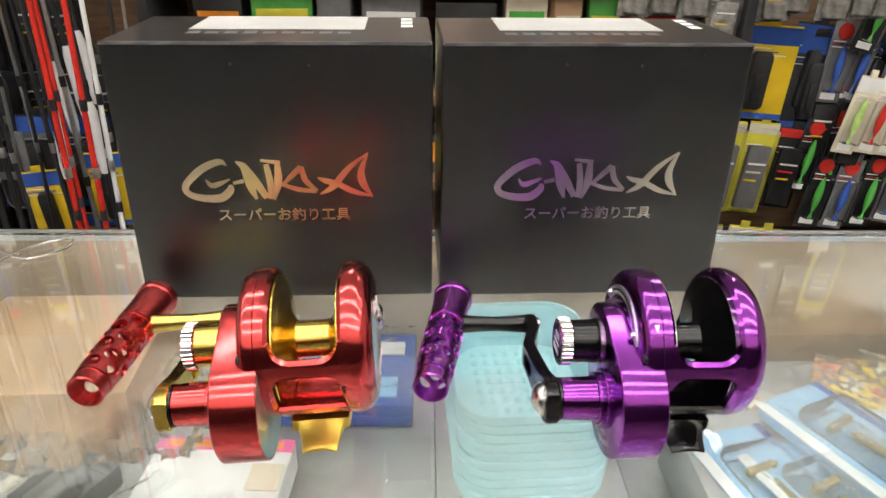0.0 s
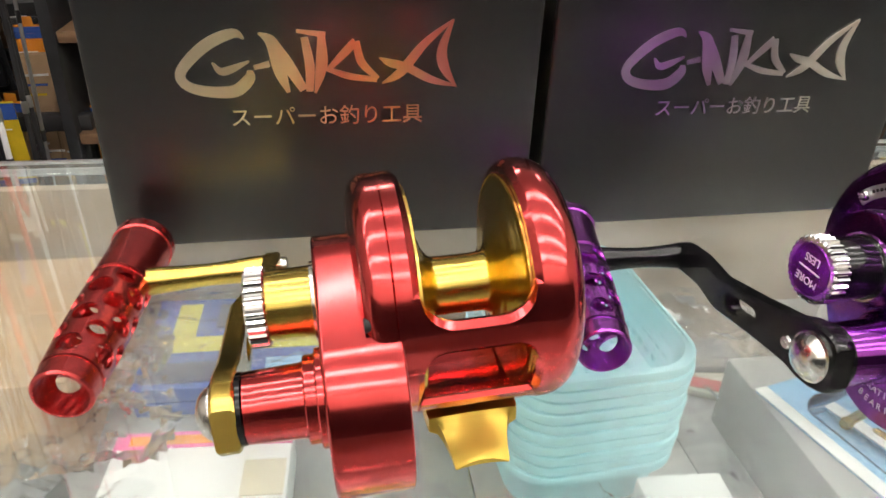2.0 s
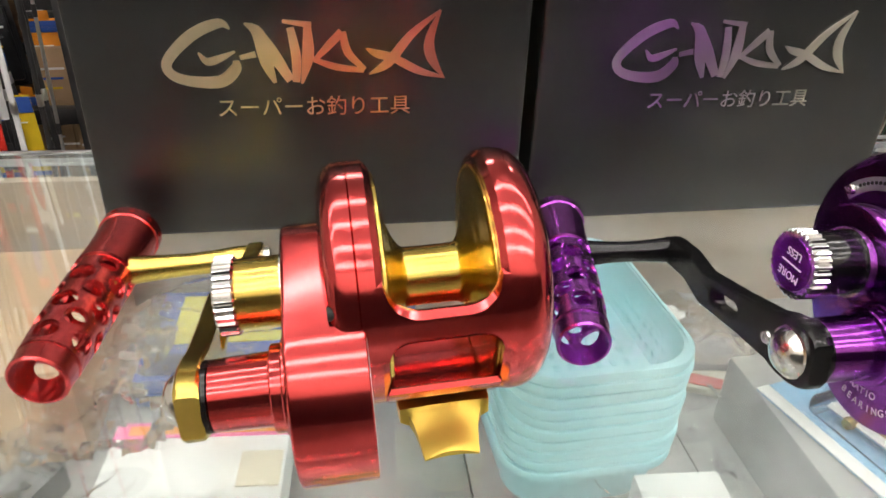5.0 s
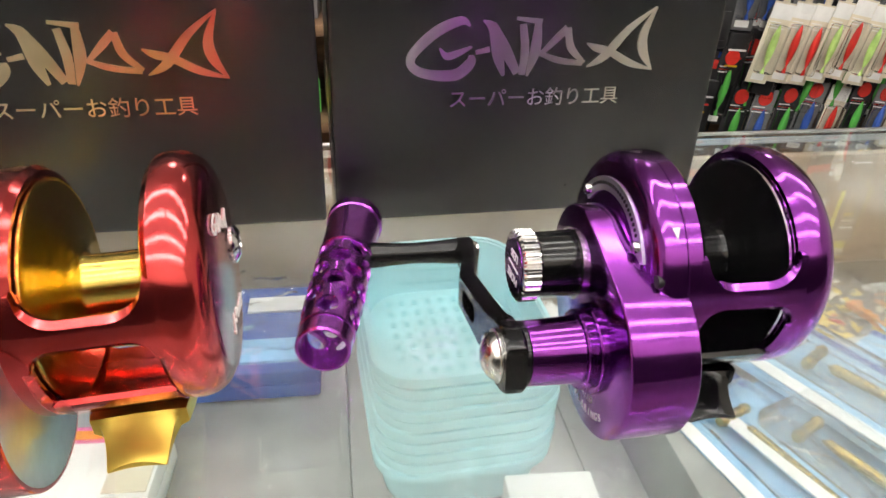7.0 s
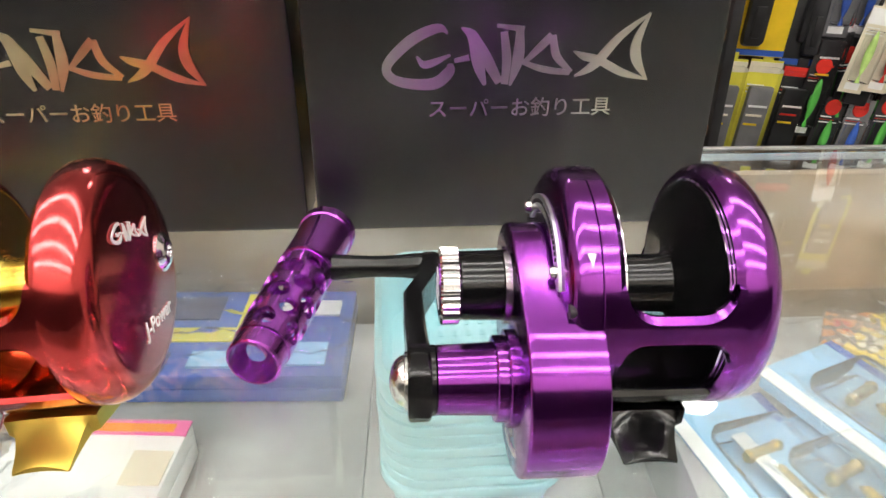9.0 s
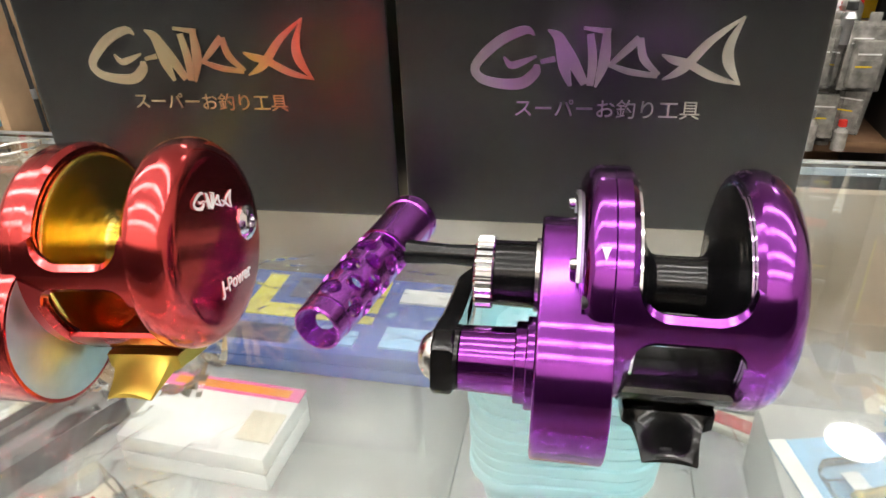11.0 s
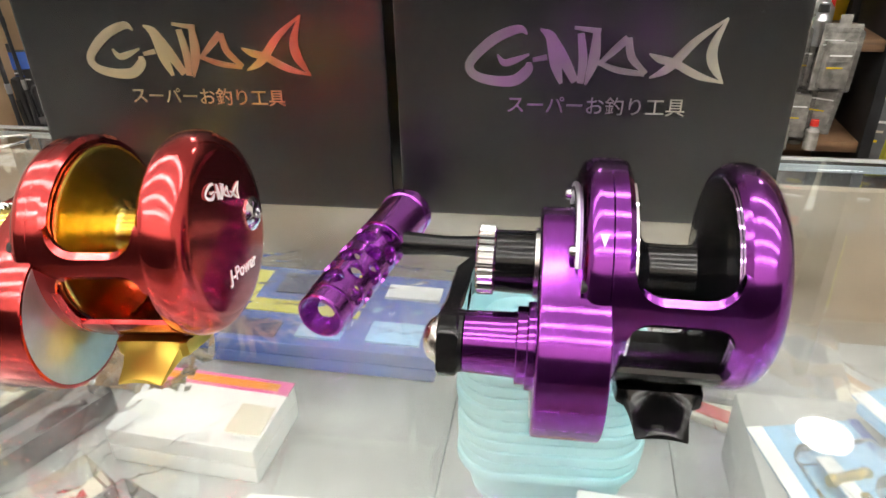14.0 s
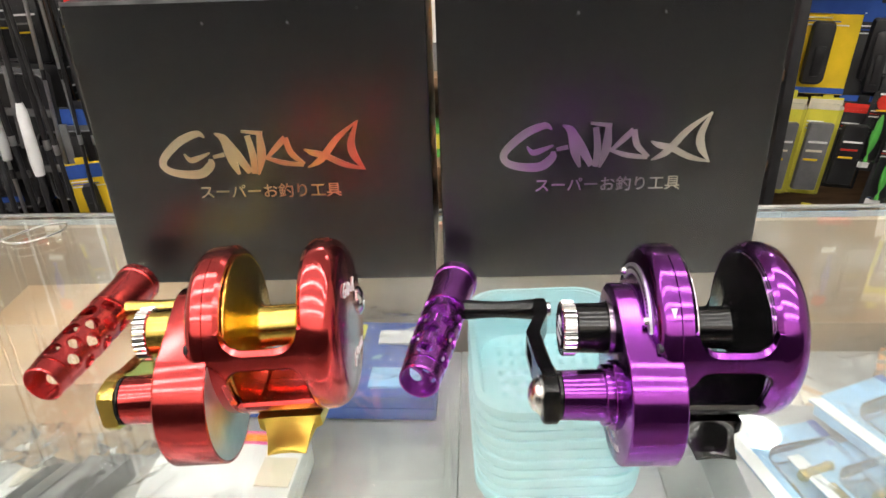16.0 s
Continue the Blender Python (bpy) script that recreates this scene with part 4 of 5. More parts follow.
flat_pack(pose(0.066, 0.322, RISER, 0, 0, -4), 0.13, 0.07, GREY_PL, "grey packet with a lemon stripe", [(0.04, 0.2, 0.62, 0.5, LEMON_C), (0.75, 0.2, 0.9, 0.6, DARK)])
flat_pack(pose(-0.06, 0.27, RISER, 0, 0, 8), 0.09, 0.06, LEMON_C, "yellow packet in clear film", [(0.0, 0.6, 1.0, 0.95, SKY_C)])
flat_pack(pose(0.108, 0.352, RISER, 0, 0, -3), 0.05, 0.055, PAPER, "white card packet with a dark arch", [(0.2, 0.0, 0.8, 0.45, CREAM_C), (0.08, 0.0, 0.16, 0.6, GREY_PL), (0.84, 0.0, 0.92, 0.6, GREY_PL), (0.08, 0.52, 0.92, 0.62, GREY_PL)], 0.020, under=1)
flat_pack(pose(0.074, 0.235, RISER, 0, 0, 12), 0.07, 0.06, GREEN_C, "green glitter packet in clear film", [(0.1, 0.5, 0.9, 0.9, SATIN)])
flat_pack(pose(-0.318, 0.535, RISER, 0, 0, 2), 0.16, 0.15, CARDBOARD, "brown cardboard tray under the glass", [], 0.07, "cardboard_box", False)
flat_pack(pose(-0.52, 0.45, RISER, 0, 0, -6), 0.13, 0.2, CARDBOARD, "brown cardboard box under the glass", [], 0.05, "cardboard_box", False)

for x, y, a, w, d, face, lab, bands in (
        (-0.070, 0.362, 4, 0.085, 0.040, PAPER, "white card packet with a wide yellow band under the glass", [(0.04, 0.2, 0.8, 0.62, LEMON_C), (0.84, 0.3, 0.96, 0.8, DARK)]),
        (-0.035, 0.325, -12, 0.05, 0.04, CREAM_C, "small cream card packet under the glass", [(0.1, 0.55, 0.9, 0.85, GREEN_C)]),
        (-0.075, 0.215, 15, 0.06, 0.045, GREEN_C, "small green card packet under the glass", [(0.1, 0.1, 0.9, 0.45, LEMON_C)]),
        (-0.11, 0.155, -20, 0.07, 0.05, PAPER, "small white card packet under the glass", [(0.1, 0.1, 0.3, 0.9, SKY_C), (0.4, 0.5, 0.9, 0.7, GREY_PL)]),
        (-0.04, 0.155, 25, 0.05, 0.04, SATIN, "small silver foil packet under the glass", [(0.2, 0.2, 0.8, 0.5, CREAM_C)]),
        (0.19, 0.50, -25, 0.05, 0.04, CREAM_C, "small cream card packet under the glass", [(0.1, 0.1, 0.9, 0.4, RED_C)]),
        (0.25, 0.495, 15, 0.06, 0.04, GREY_PL, "small grey card packet under the glass", [(0.1, 0.5, 0.7, 0.8, PAPER)]),
        (0.27, 0.53, 40, 0.05, 0.05, CARDBOARD, "small brown card packet under the glass", [(0.2, 0.2, 0.8, 0.5, CREAM_C)])):
    flat_pack(pose(x, y, RISER, 0, 0, a), w, d, face, lab, bands, 0.006, wrap=False)


def brass_pack(m, label):
    """Pale blue blister card with brass swivels."""
    t = thing("blister_pack", m, label, "blister pack", "brass swivel packs")
    part("card", slab(-0.033, -0.075, 0, 0.033, 0.075, 0.0015, 0.0006), SKY_C, t, "pale blue card")
    part("border", slab(-0.033, -0.075, 0.0013, -0.024, 0.075, 0.0019), PAPER, t)
    part("border", slab(0.027, -0.075, 0.0013, 0.033, 0.075, 0.0019), BLUE_C, t)
    o = part("blister", slab(-0.022, -0.06, 0.0015, 0.024, 0.05, 0.016, 0.006, 3), CLEAR, t, "clear plastic blister")
    o.visible_shadow = False
    bm = bmesh.new()
    lathe(bm, [(-0.012, 0), (-0.012, 0.003), (-0.009, 0.004), (-0.006, 0.003), (-0.003, 0.0036), (0.0, 0.003), (0.003, 0.0036), (0.006, 0.003), (0.009, 0.004), (0.012, 0.003), (0.012, 0)], 0, 0, 20)
    part("swivel", bm, BRASS, t, "ribbed brass swivel", pose(0.0, 0.03, 0.006, 0, 0, 8))
    bm = bmesh.new()
    lathe(bm, [(-0.04, 0), (-0.04, 0.002), (0.0, 0.003), (0.03, 0.0035), (0.034, 0)], 0, 0, 14)
    part("rod_bar", bm, BRASS, t, "long brass bar", pose(0.004, -0.012, 0.005, 0, 0, 96))
    bm = bmesh.new()
    sweep(bm, [(0.005 * math.cos(a), 0.005 * math.sin(a), 0) for a in [k * math.pi / 8 for k in range(17)]], 0.0012, 8)
    part("ring", bm, BRASS, t, "brass ring", pose(0.014, -0.02, 0.005))
    return t


block = thing("display_block", pose(0.329, 0.304, RISER), "low frosted display block under the blister cards", "display block")
part("body", slab(-0.15, -0.20, 0, 0.17, 0.155, 0.055, 0.003), RISER_M, block)
bp = brass_pack(pose(0.297, 0.386, RISER + 0.072, 0, 0, 24), "pale blue blister card with brass swivels under the glass")
for x, y, z, a in ((0.200, 0.325, 0.0555, 14), (0.235, 0.305, 0.0605, 19), (0.345, 0.345, 0.0555, 28), (0.315, 0.27, 0.0650, 22), (0.25, 0.22, 0.0555, 16), (0.40, 0.28, 0.0555, 30), (0.19, 0.165, 0.0555, 10), (0.33, 0.16, 0.0555, 14)):
    copy_thing(bp, pose(x + 0.029, y + 0.034, RISER + z, 0, 0, a))
pb = slab(-0.033, -0.07, 0.0, 0.033, 0.07, 0.0065, 0.001)
tagged(part("card_stack", pb, SKY_C, None, "", pose(0.297, 0.386, RISER + 0.0652, 0, 0, 24)), "stack of pale blue cards under the glass", "card stack")
for i, (x, y, a) in enumerate(((0.35, 0.52, 20), (0.41, 0.50, -15), (0.47, 0.53, 35), (0.38, 0.565, 60), (0.44, 0.575, 5), (0.50, 0.485, -30), (0.385, 0.525, -50), (0.45, 0.535, 12))):
    flat_pack(pose(x, y, RISER + (0.0 if i < 6 else 0.013), 0, 0, a), 0.052, 0.038, (YELLOW_C, LEMON_C, YELLOW_C, ORANGE_C)[i % 4], "small yellow bagged packet in a loose pile",
              [(0.15, 0.2, 0.40, 0.75, CREAM_C), (0.55, 0.5, 0.80, 0.8, (RED_C, DARK, BRASS)[i % 3])], 0.007)
flat_pack(pose(0.21, 0.55, RISER, 0, 0, -8), 0.12, 0.1, GREY_PL, "grey packet in clear film", [(0.1, 0.5, 0.7, 0.8, PAPER)])
flat_pack(pose(0.54, 0.42, RISER, 0, 0, 12), 0.16, 0.2, CREAM_C, "cream packet in clear film", [(0.1, 0.5, 0.7, 0.8, SKY_C)])


def clear_bag(m, w, d, seed, fill, label):
    """Loose crinkled bag with small tackle in it."""
    t = thing("clear_bag", m, label, "plastic bag", "clear bags in the case")
    bm = bmesh.new()
    nx, ny = 22, 18
    vs = []
    for i in range(nx + 1):
        row = []
        for j in range(ny + 1):
            u, v = i / nx - 0.5, j / ny - 0.5
            dome = max(0.0, (1 - (2 * u) ** 2) * (1 - (2 * v) ** 2)) * 0.022
            wob = 0.007 * noise.noise(Vector((u * 9, v * 9, seed))) + 0.003 * noise.noise(Vector((u * 24, v * 24, seed + 5)))
            row.append(bm.verts.new((u * w, v * d, max(0.001, 0.004 + dome * 0.7 + wob * 0.6))))
        vs.append(row)
    for i in range(nx):
        for j in range(ny):
            bm.faces.new((vs[i][j], vs[i + 1][j], vs[i + 1][j + 1], vs[i][j + 1]))
    o = part("film", bm, FILM, t, "crinkled clear film", angle=50)
    o.visible_shadow = False
    rnd = random.Random(seed)
    for k in range(7):
        mat = rnd.choice(fill)
        bm = fish_shape(bmesh.new(), rnd.uniform(0.014, 0.03), 0.007, 0.006, 8)
        part("tackle", bm, mat, t, "", pose(rnd.uniform(-0.35, 0.35) * w, rnd.uniform(-0.35, 0.35) * d, 0.005, 0, 0, rnd.uniform(0, 360)))
    return t


for k, (x, y, z, a, w, d, fill) in enumerate((
        (0.046, 0.362, RISER, 5, 0.07, 0.04, [SATIN, GREEN_C, CHROME]), (0.074, 0.14, RISER, -8, 0.13, 0.12, [SATIN, WHITE_PL, GREEN_C]),
         
        (0.21, 0.525, RISER, 10, 0.12, 0.11, [GREY_PL, SATIN, CREAM_C]), (-0.25, 0.50, RISER, 0, 0.11, 0.12, [GREY_PL, WHITE_PL, RED_C]),
        (0.50, 0.30, RISER, 15, 0.14, 0.14, [SKY_C, BRASS, WHITE_PL]), (-0.40, 0.28, RISER, -10, 0.14, 0.16, [WHITE_PL, RED_C, SATIN]))):
    clear_bag(pose(x, y, z, 0, 0, a), w, d, 3 + k, fill, "loose crinkled clear bag of small tackle")


def wrinkled_film(m, w, d, seed):
    """Crisp wrapping film, folded and creased."""
    bm = bmesh.new()
    nx, ny = 34, 28
    vs = []
    for i in range(nx + 1):
        row = []
        for j in range(ny + 1):
            u, v = i / nx - 0.5, j / ny - 0.5
            edge = 1 + 0.12 * noise.noise(Vector((u * 5, v * 5, seed + 9)))
            fold = 0.011 * (1 - abs(noise.noise(Vector((u * 5, v * 4, seed))))) ** 3 + 0.006 * abs(noise.noise(Vector((u * 13, v * 11, seed + 2)))) + 0.002 * noise.noise(Vector((u * 33, v * 30, seed)))
            row.append(bm.verts.new((u * w * edge, v * d * edge, 0.001 + fold)))
        vs.append(row)
    for i in range(nx):
        for j in range(ny):
            bm.faces.new((vs[i][j], vs[i + 1][j], vs[i + 1][j + 1], vs[i][j + 1]))
    o = part("wrapping_film", bm, GLINT, None, "", m, 18)
    o.visible_shadow = False
    return tagged(o, "creased sheet of clear wrapping film under the glass", "plastic film", "wrapping films in the case")


for k, (x, y, z, a, w, d) in enumerate(((0.299, 0.334, 0.091, 20, 0.20, 0.24), (0.45, 0.334, 0.074, -10, 0.15, 0.22), (0.22, 0.15, 0.074, 35, 0.16, 0.14), (0.19, 0.46, 0.024, 5, 0.13, 0.15),
                                        (0.42, 0.52, 0.024, 12, 0.20, 0.15), (-0.115, 0.555, 0.036, -4, 0.21, 0.11), (-0.19, 0.31, 0.024, 24, 0.16, 0.12), (-0.30, 0.36, 0.024, -20, 0.18, 0.17),
                                        (-0.27, 0.50, 0.024, 10, 0.16, 0.16), (-0.42, 0.40, 0.024, 40, 0.18, 0.18))):
    wrinkled_film(pose(x, y, RISER + z, 0, 0, a), w, d, 11 + 3 * k)
for k, (x, y, a, w, d) in enumerate(((0.050, 0.33, 10, 0.09, 0.09), (0.074, 0.24, -15, 0.13, 0.12), (0.074, 0.12, 25, 0.12, 0.12))):
    wrinkled_film(pose(x, y, RISER + 0.03, 0, 0, a), w, d, 51 + 3 * k)

# glass jewel-like stopper that stands on the shelf
stop = thing("glass_stopper", pose(-0.243, 0.470, RISER + 0.03), "faceted clear glass knob on the shelf", "glass knob")
part("facets", lathe(bmesh.new(), [(0, 0), (0, 0.010), (0.008, 0.016), (0.02, 0.011), (0.026, 0.005), (0.026, 0)], 0, 0, 8), CRYSTAL, stop, "", pose(0, 0, 0, 0, -90, 0), angle=5)
part("stem", lathe(bmesh.new(), [(-0.03, 0), (-0.03, 0.008), (0.001, 0.006), (0.001, 0)], 0, 0, 16), CRYSTAL, stop, "", pose(0, 0, 0, 0, -90, 0))

# loose wire leader on the glass
wire = thing("wire_leader", pose(-0.245, 0.405, 0), "loose steel wire leader looped on the glass", "wire")
pts = curve_pts([(-0.10, 0.03, 0.0012), (-0.05, 0.025, 0.0012), (-0.018, 0.004, 0.0012), (0.005, -0.008, 0.0014), (0.022, 0.004, 0.002), (0.021, 0.016, 0.0025), (0.006, 0.012, 0.002),
                 (-0.006, -0.004, 0.0014), (-0.012, -0.02, 0.0012), (-0.03, -0.035, 0.0012), (-0.08, -0.03, 0.0012)], 8)
part("strand", sweep(bmesh.new(), pts, 0.0007, 8), WIRE, wire)

# ---- the shop behind the counter ----
PANEL_Y = 1.62
panel = thing("display_stand", pose(0, PANEL_Y, FZ), "dark brown shop display stand with hooks and shelves", "display stand")
part("back_board", slab(-1.9, 0.0, 0.0, 1.9, 0.03, 1.80), WOOD, panel, "dark brown board")
for zz in (0.28, 0.62, 0.80, 1.02):
    part("shelf_board", slab(-0.52, -0.22, zz - 0.02, 0.60, 0.0, zz, 0.002), WOOD, panel, "brown wooden shelf")
for xx in (-1.45, -0.52, 0.61, 1.9):
    part("upright", slab(xx - 0.02, -0.23, 0.0, xx, -0.001, 1.80, 0.002), BLK_PL, panel, "black upright")
for zz in (0.40, 0.70, 1.0):
    part("hook_rail", slab(0.62, -0.02, zz, 1.88, -0.001, zz + 0.02, 0.002), BLK_PL, panel)
    part("hook_rail", slab(-1.44, -0.02, zz, -0.55, -0.001, zz + 0.02, 0.002), BLK_PL, panel)


def hang_pack(w, h, face, header, content, label, style="lure"):
    t = thing("blister_pack", pose(0, 0, 0), label, "blister pack", "hanging packs")
    part("card", slab(-w / 2, 0.0, -h, w / 2, 0.002, 0.0, 0.0007), face, t)
    if style == "lure" and header is RED_C:
        part("badge", lathe(bmesh.new(), [(-0.002, 0), (-0.002, w * 0.30), (0.0005, w * 0.32)], 0, 0, 20), header, t, "round red badge", pose(0, 0, -h * 0.12, 0, 0, 90))
    else:
        part("header", slab(-w / 2, -0.0012, -h * (0.2 if style != "bag" else 0.12), w / 2, 0.0006, -h * 0.02), header, t)
    for k in range(3):
        part("print", slab(-w * 0.42, -0.0013, -h * (0.235 + 0.035 * k) - h * 0.012, w * (0.1 + 0.12 * ((k * 7) % 3)), 0.0006, -h * (0.235 + 0.035 * k)), PAPER if k != 1 else header, t)
    part("hanger", slab(-w * 0.16, -0.001, -0.004, w * 0.16, 0.0025, 0.014, 0.003), face, t)
    if style == "lure":
        bm = fish_shape(bmesh.new(), h * 0.6, w * 0.34, w * 0.26)
        part("lure", bm, content, t, "", pose(0, -0.010, -h * 0.56) @ pose(0, 0, 0, 0, 90, 0))
        o = part("bubble", slab(-w * 0.4, -0.024, -h * 0.86, w * 0.4, 0.0, -h * 0.26, 0.006, 2), SLEEVE, t, "clear plastic bubble")
        o.visible_shadow = False
        part("print", slab(-w * 0.3, -0.0012, -h * 0.96, w * 0.3, 0.0006, -h * 0.88), PAPER, t)
    elif style == "tool":
        bm = bmesh.new()
        loft(bm, [round_rect(w * k, h * 0.34 * j, w * 0.08, z) for k, j, z in ((0.14, 0.90, 0.0), (0.16, 0.92, 0.006), (0.14, 0.87, 0.016), (0.10, 0.78, 0.018))])
        part("tool", bm, content, t, "black moulded tool", pose(0, -0.001, -h * 0.58) @ pose(0, 0, 0, 90, 0, 0))
        part("print", slab(-w / 2, -0.0012, -h * 0.99, w / 2, 0.0006, -h * 0.93), header, t)
        part("handle_detail", slab(-w * 0.07, -0.022, -h * 0.8, w * 0.07, -0.015, -h * 0.5, 0.002), DARK, t)
    else:
        bm = slab(-w * 0.38, -0.016, -h * 0.94, w * 0.38, 0.0, -h * 0.24, 0.005)
        part("bag", bm, content, t)
        bm = slab(-w * 0.46, -0.021, -h * 0.97, w * 0.46, 0.0025, -h * 0.06, 0.004)
        o = part("sleeve", bm, SLEEVE, t, "glossy clear sleeve")
        o.visible_shadow = False
        for k in range(3):
            part("print", slab(-w * 0.3, -0.0175, -h * (0.42 + 0.09 * k) - h * 0.02, w * (0.28 - 0.08 * k), -0.0155, -h * (0.42 + 0.09 * k)), (PAPER, header, YELLOW_C)[k], t)
    return t


def hook(x, y, z, L=0.12):
    t = thing("peg_hook", pose(x, y, z), "steel peg hook on the display board", "hook", "peg hooks")
    part("prong", sweep(bmesh.new(), [(0, 0, 0), (0, -L * 0.9, 0.0), (0, -L, 0.01)], 0.002, 8), WIRE, t)
    return t


def hang_row(proto, x0, x1, n, z, y=PANEL_Y - 0.03, tilt=0.0, jitter=0.01):
    for i in range(n):
        x = x0 + (x1 - x0) * i / max(n - 1, 1) + random.uniform(-jitter, jitter)
        copy_thing(proto, pose(x, y - random.uniform(0.0, 0.05), z + random.uniform(-jitter, jitter), random.uniform(-4, 2), tilt + random.uniform(-5, 5), random.uniform(-10, 10)))


far = pose(0, 0, 0)
P_TOOL = hang_pack(0.145, 0.20, YELLOW_C, BLUE_C, BLK_PL, "yellow and blue carded black tool on a hook", "tool")
P_TOOL.matrix_basis = pose(0.705, 1.53, -0.030, 0, 3, -4)
P_TOOL2 = copy_thing(P_TOOL, pose(0.60, 1.57, -0.03, 0, 4, 6))
P_LEM = hang_pack(0.068, 0.215, LEMON_C, CREAM_C, GREY_PL, "lemon-edged packet with a grey tool", "bag")
P_LEM.matrix_basis = pose(0.668, 1.53, -0.235, 0, 4, 0)
copy_thing(P_LEM, pose(0.742, 1.53, -0.238, 0, 5, 0))
P_DARK = hang_pack(0.07, 0.19, BLK_PL, RED_C, DARK, "black packet with a red header", "bag")
P_DARK.matrix_basis = pose(0.815, 1.53, -0.25, 0, 6, 0)
P_BLACK = hang_pack(0.10, 0.2, BLK_PL, BLUE_C, DARK, "black bagged tool with blue header", "tool")
P_BLACK.matrix_basis = pose(0.825, 1.55, -0.03, 0, 5, 0)
P_CREAM = hang_pack(0.050, 0.17, CREAM_C, PAPER, LIME_C, "cream card with a lime green lure")
P_CREAM.matrix_basis = pose(0.935, 1.50, -0.13, 0, 9, 0)
P_CREAM2 = hang_pack(0.050, 0.17, CREAM_C, PAPER, RED_C, "cream card with a red lure")
P_CREAM2.matrix_basis = pose(0.985, 1.50, -0.13, 0, 9, 0)
P_REDL = hang_pack(0.055, 0.17, DARK, RED_C, GREEN_C, "dark card with a red header and green lure")
P_REDL.matrix_basis = pose(0.90, 1.52, -0.315, 0, 7, 0)
P_REDL2 = hang_pack(0.055, 0.17, GREY_PL, RED_C, BLUE_C, "grey card with a red header and blue lure")
P_REDL2.matrix_basis = pose(0.96, 1.52, -0.32, 0, 7, 0)
P_CLEAR = hang_pack(0.06, 0.11, MILKY, MILKY, MILKY, "small clear bag with white tackle", "bag")
P_CLEAR.matrix_basis = pose(0.56, 1.42, 0.055, 0, 3, 0)
P_ORANGE = hang_pack(0.07, 0.2, ORANGE_C, BLUE_C, CARDBOARD, "orange packet with a blue header", "bag")
P_ORANGE.matrix_basis = pose(-0.60, 1.5, -0.16, 0, -2, 0)
P_GREEN = hang_pack(0.08, 0.12, GREEN_C, PAPER, LIME_C, "green packet with a white header", "bag")
P_GREEN.matrix_basis = pose(-1.24, 1.5, -0.17, 0, 0, 0)

P_DIM = hang_pack(0.07, 0.19, BLK_PL, GREY_PL, DARK, "black packet with a grey header", "bag")
P_DIM.matrix_basis = pose(-1.1, 1.56, 0.10, 0, -2, 0)
for k in range(6):
    copy_thing(P_CREAM if k % 2 else P_CREAM2, pose(1.03 + 0.044 * k, 1.50 - 0.004 * k, -0.135 + 0.006 * (k % 3), 0, 9 + k % 3, random.uniform(-6, 6)))
for k in range(7):
    copy_thing((P_REDL, P_REDL2, P_CREAM2)[k % 3], pose(1.02 + 0.06 * k, 1.52, -0.315 + 0.01 * (k % 2), 0, 7 + k % 3, random.uniform(-6, 6)))
hang_row(P_REDL, 0.93, 1.5, 9, 0.09, 1.54, 8)
hang_row(P_REDL2, 0.88, 1.3, 8, -0.02, 1.57, 8)
hang_row(P_REDL, 0.86, 1.3, 9, -0.22, 1.56, 7)
hang_row(P_BLACK, 0.84, 1.1, 3, -0.05, 1.585, 5)
hang_row(P_DARK, 0.80, 0.90, 3, -0.06, 1.60, 4)
hang_row(P_DARK, 0.87, 1.5, 8, -0.16, 1.58, 6)
hang_row(P_REDL2, 0.86, 1.6, 11, -0.54, 1.55, 4)
hang_row(P_LEM, 0.66, 0.82, 3, -0.50, 1.57, 3)
hang_row(P_CLEAR, 0.40, 0.86, 10, 0.105, 1.45, 2)
hang_row(P_CLEAR, 0.36, 0.50, 5, -0.20, 1.42, 2)
hang_row(P_CLEAR, 0.35, 0.49, 5, -0.12, 1.38, 0)
hang_row(P_DIM, -1.4, -0.75, 11, 0.06, 1.55, -2)
hang_row(P_DIM, -1.4, -0.62, 12, -0.10, 1.56, -3)
hang_row(P_ORANGE, -0.66, -0.54, 3, -0.30, 1.5, -2)
hang_row(P_DIM, -1.42, -0.62, 12, -0.30, 1.52, -3)
hang_row(P_BLACK, -1.1, -0.7, 5, -0.2, 1.46, -3)
for k, (x, z) in enumerate(((-0.775, -0.295), (-0.66, -0.27), (-0.70, -0.42))):
    copy_thing(P_TOOL, pose(x, 1.36 + 0.04 * k, z, 0, -6 + 4 * k, 0) @ Matrix.Diagonal((0.62, 1, 0.8, 1)))
for zz, protos in ((0.36, (P_DIM, P_REDL, P_ORANGE)), (0.56, (P_DARK, P_CREAM2, P_DIM)), (0.78, (P_REDL2, P_DIM, P_LEM))):
    for k, proto in enumerate(protos):
        hang_row(proto, -1.4 + 0.08 * k, 1.5 + 0.05 * k, 10, zz, 1.58, 0, 0.03)
for k in range(10):
    hook(0.66 + 0.09 * k, PANEL_Y, 0.02)


# goods on the middle shelves
def tackle_box(x, y, z, w, d, h, mat, band, label):
    t = thing("tackle_box", pose(x, y, z, 0, 0, random.uniform(-8, 8)), label, "box", "boxes on the shelf")
    part("body", slab(-w / 2, -d / 2, 0, w / 2, d / 2, h, 0.003), mat, t)
    part("front_label", slab(-w * 0.42, -d / 2 - 0.001, h * 0.3, w * 0.42, -d / 2 + 0.001, h * 0.8), band, t)
    return t


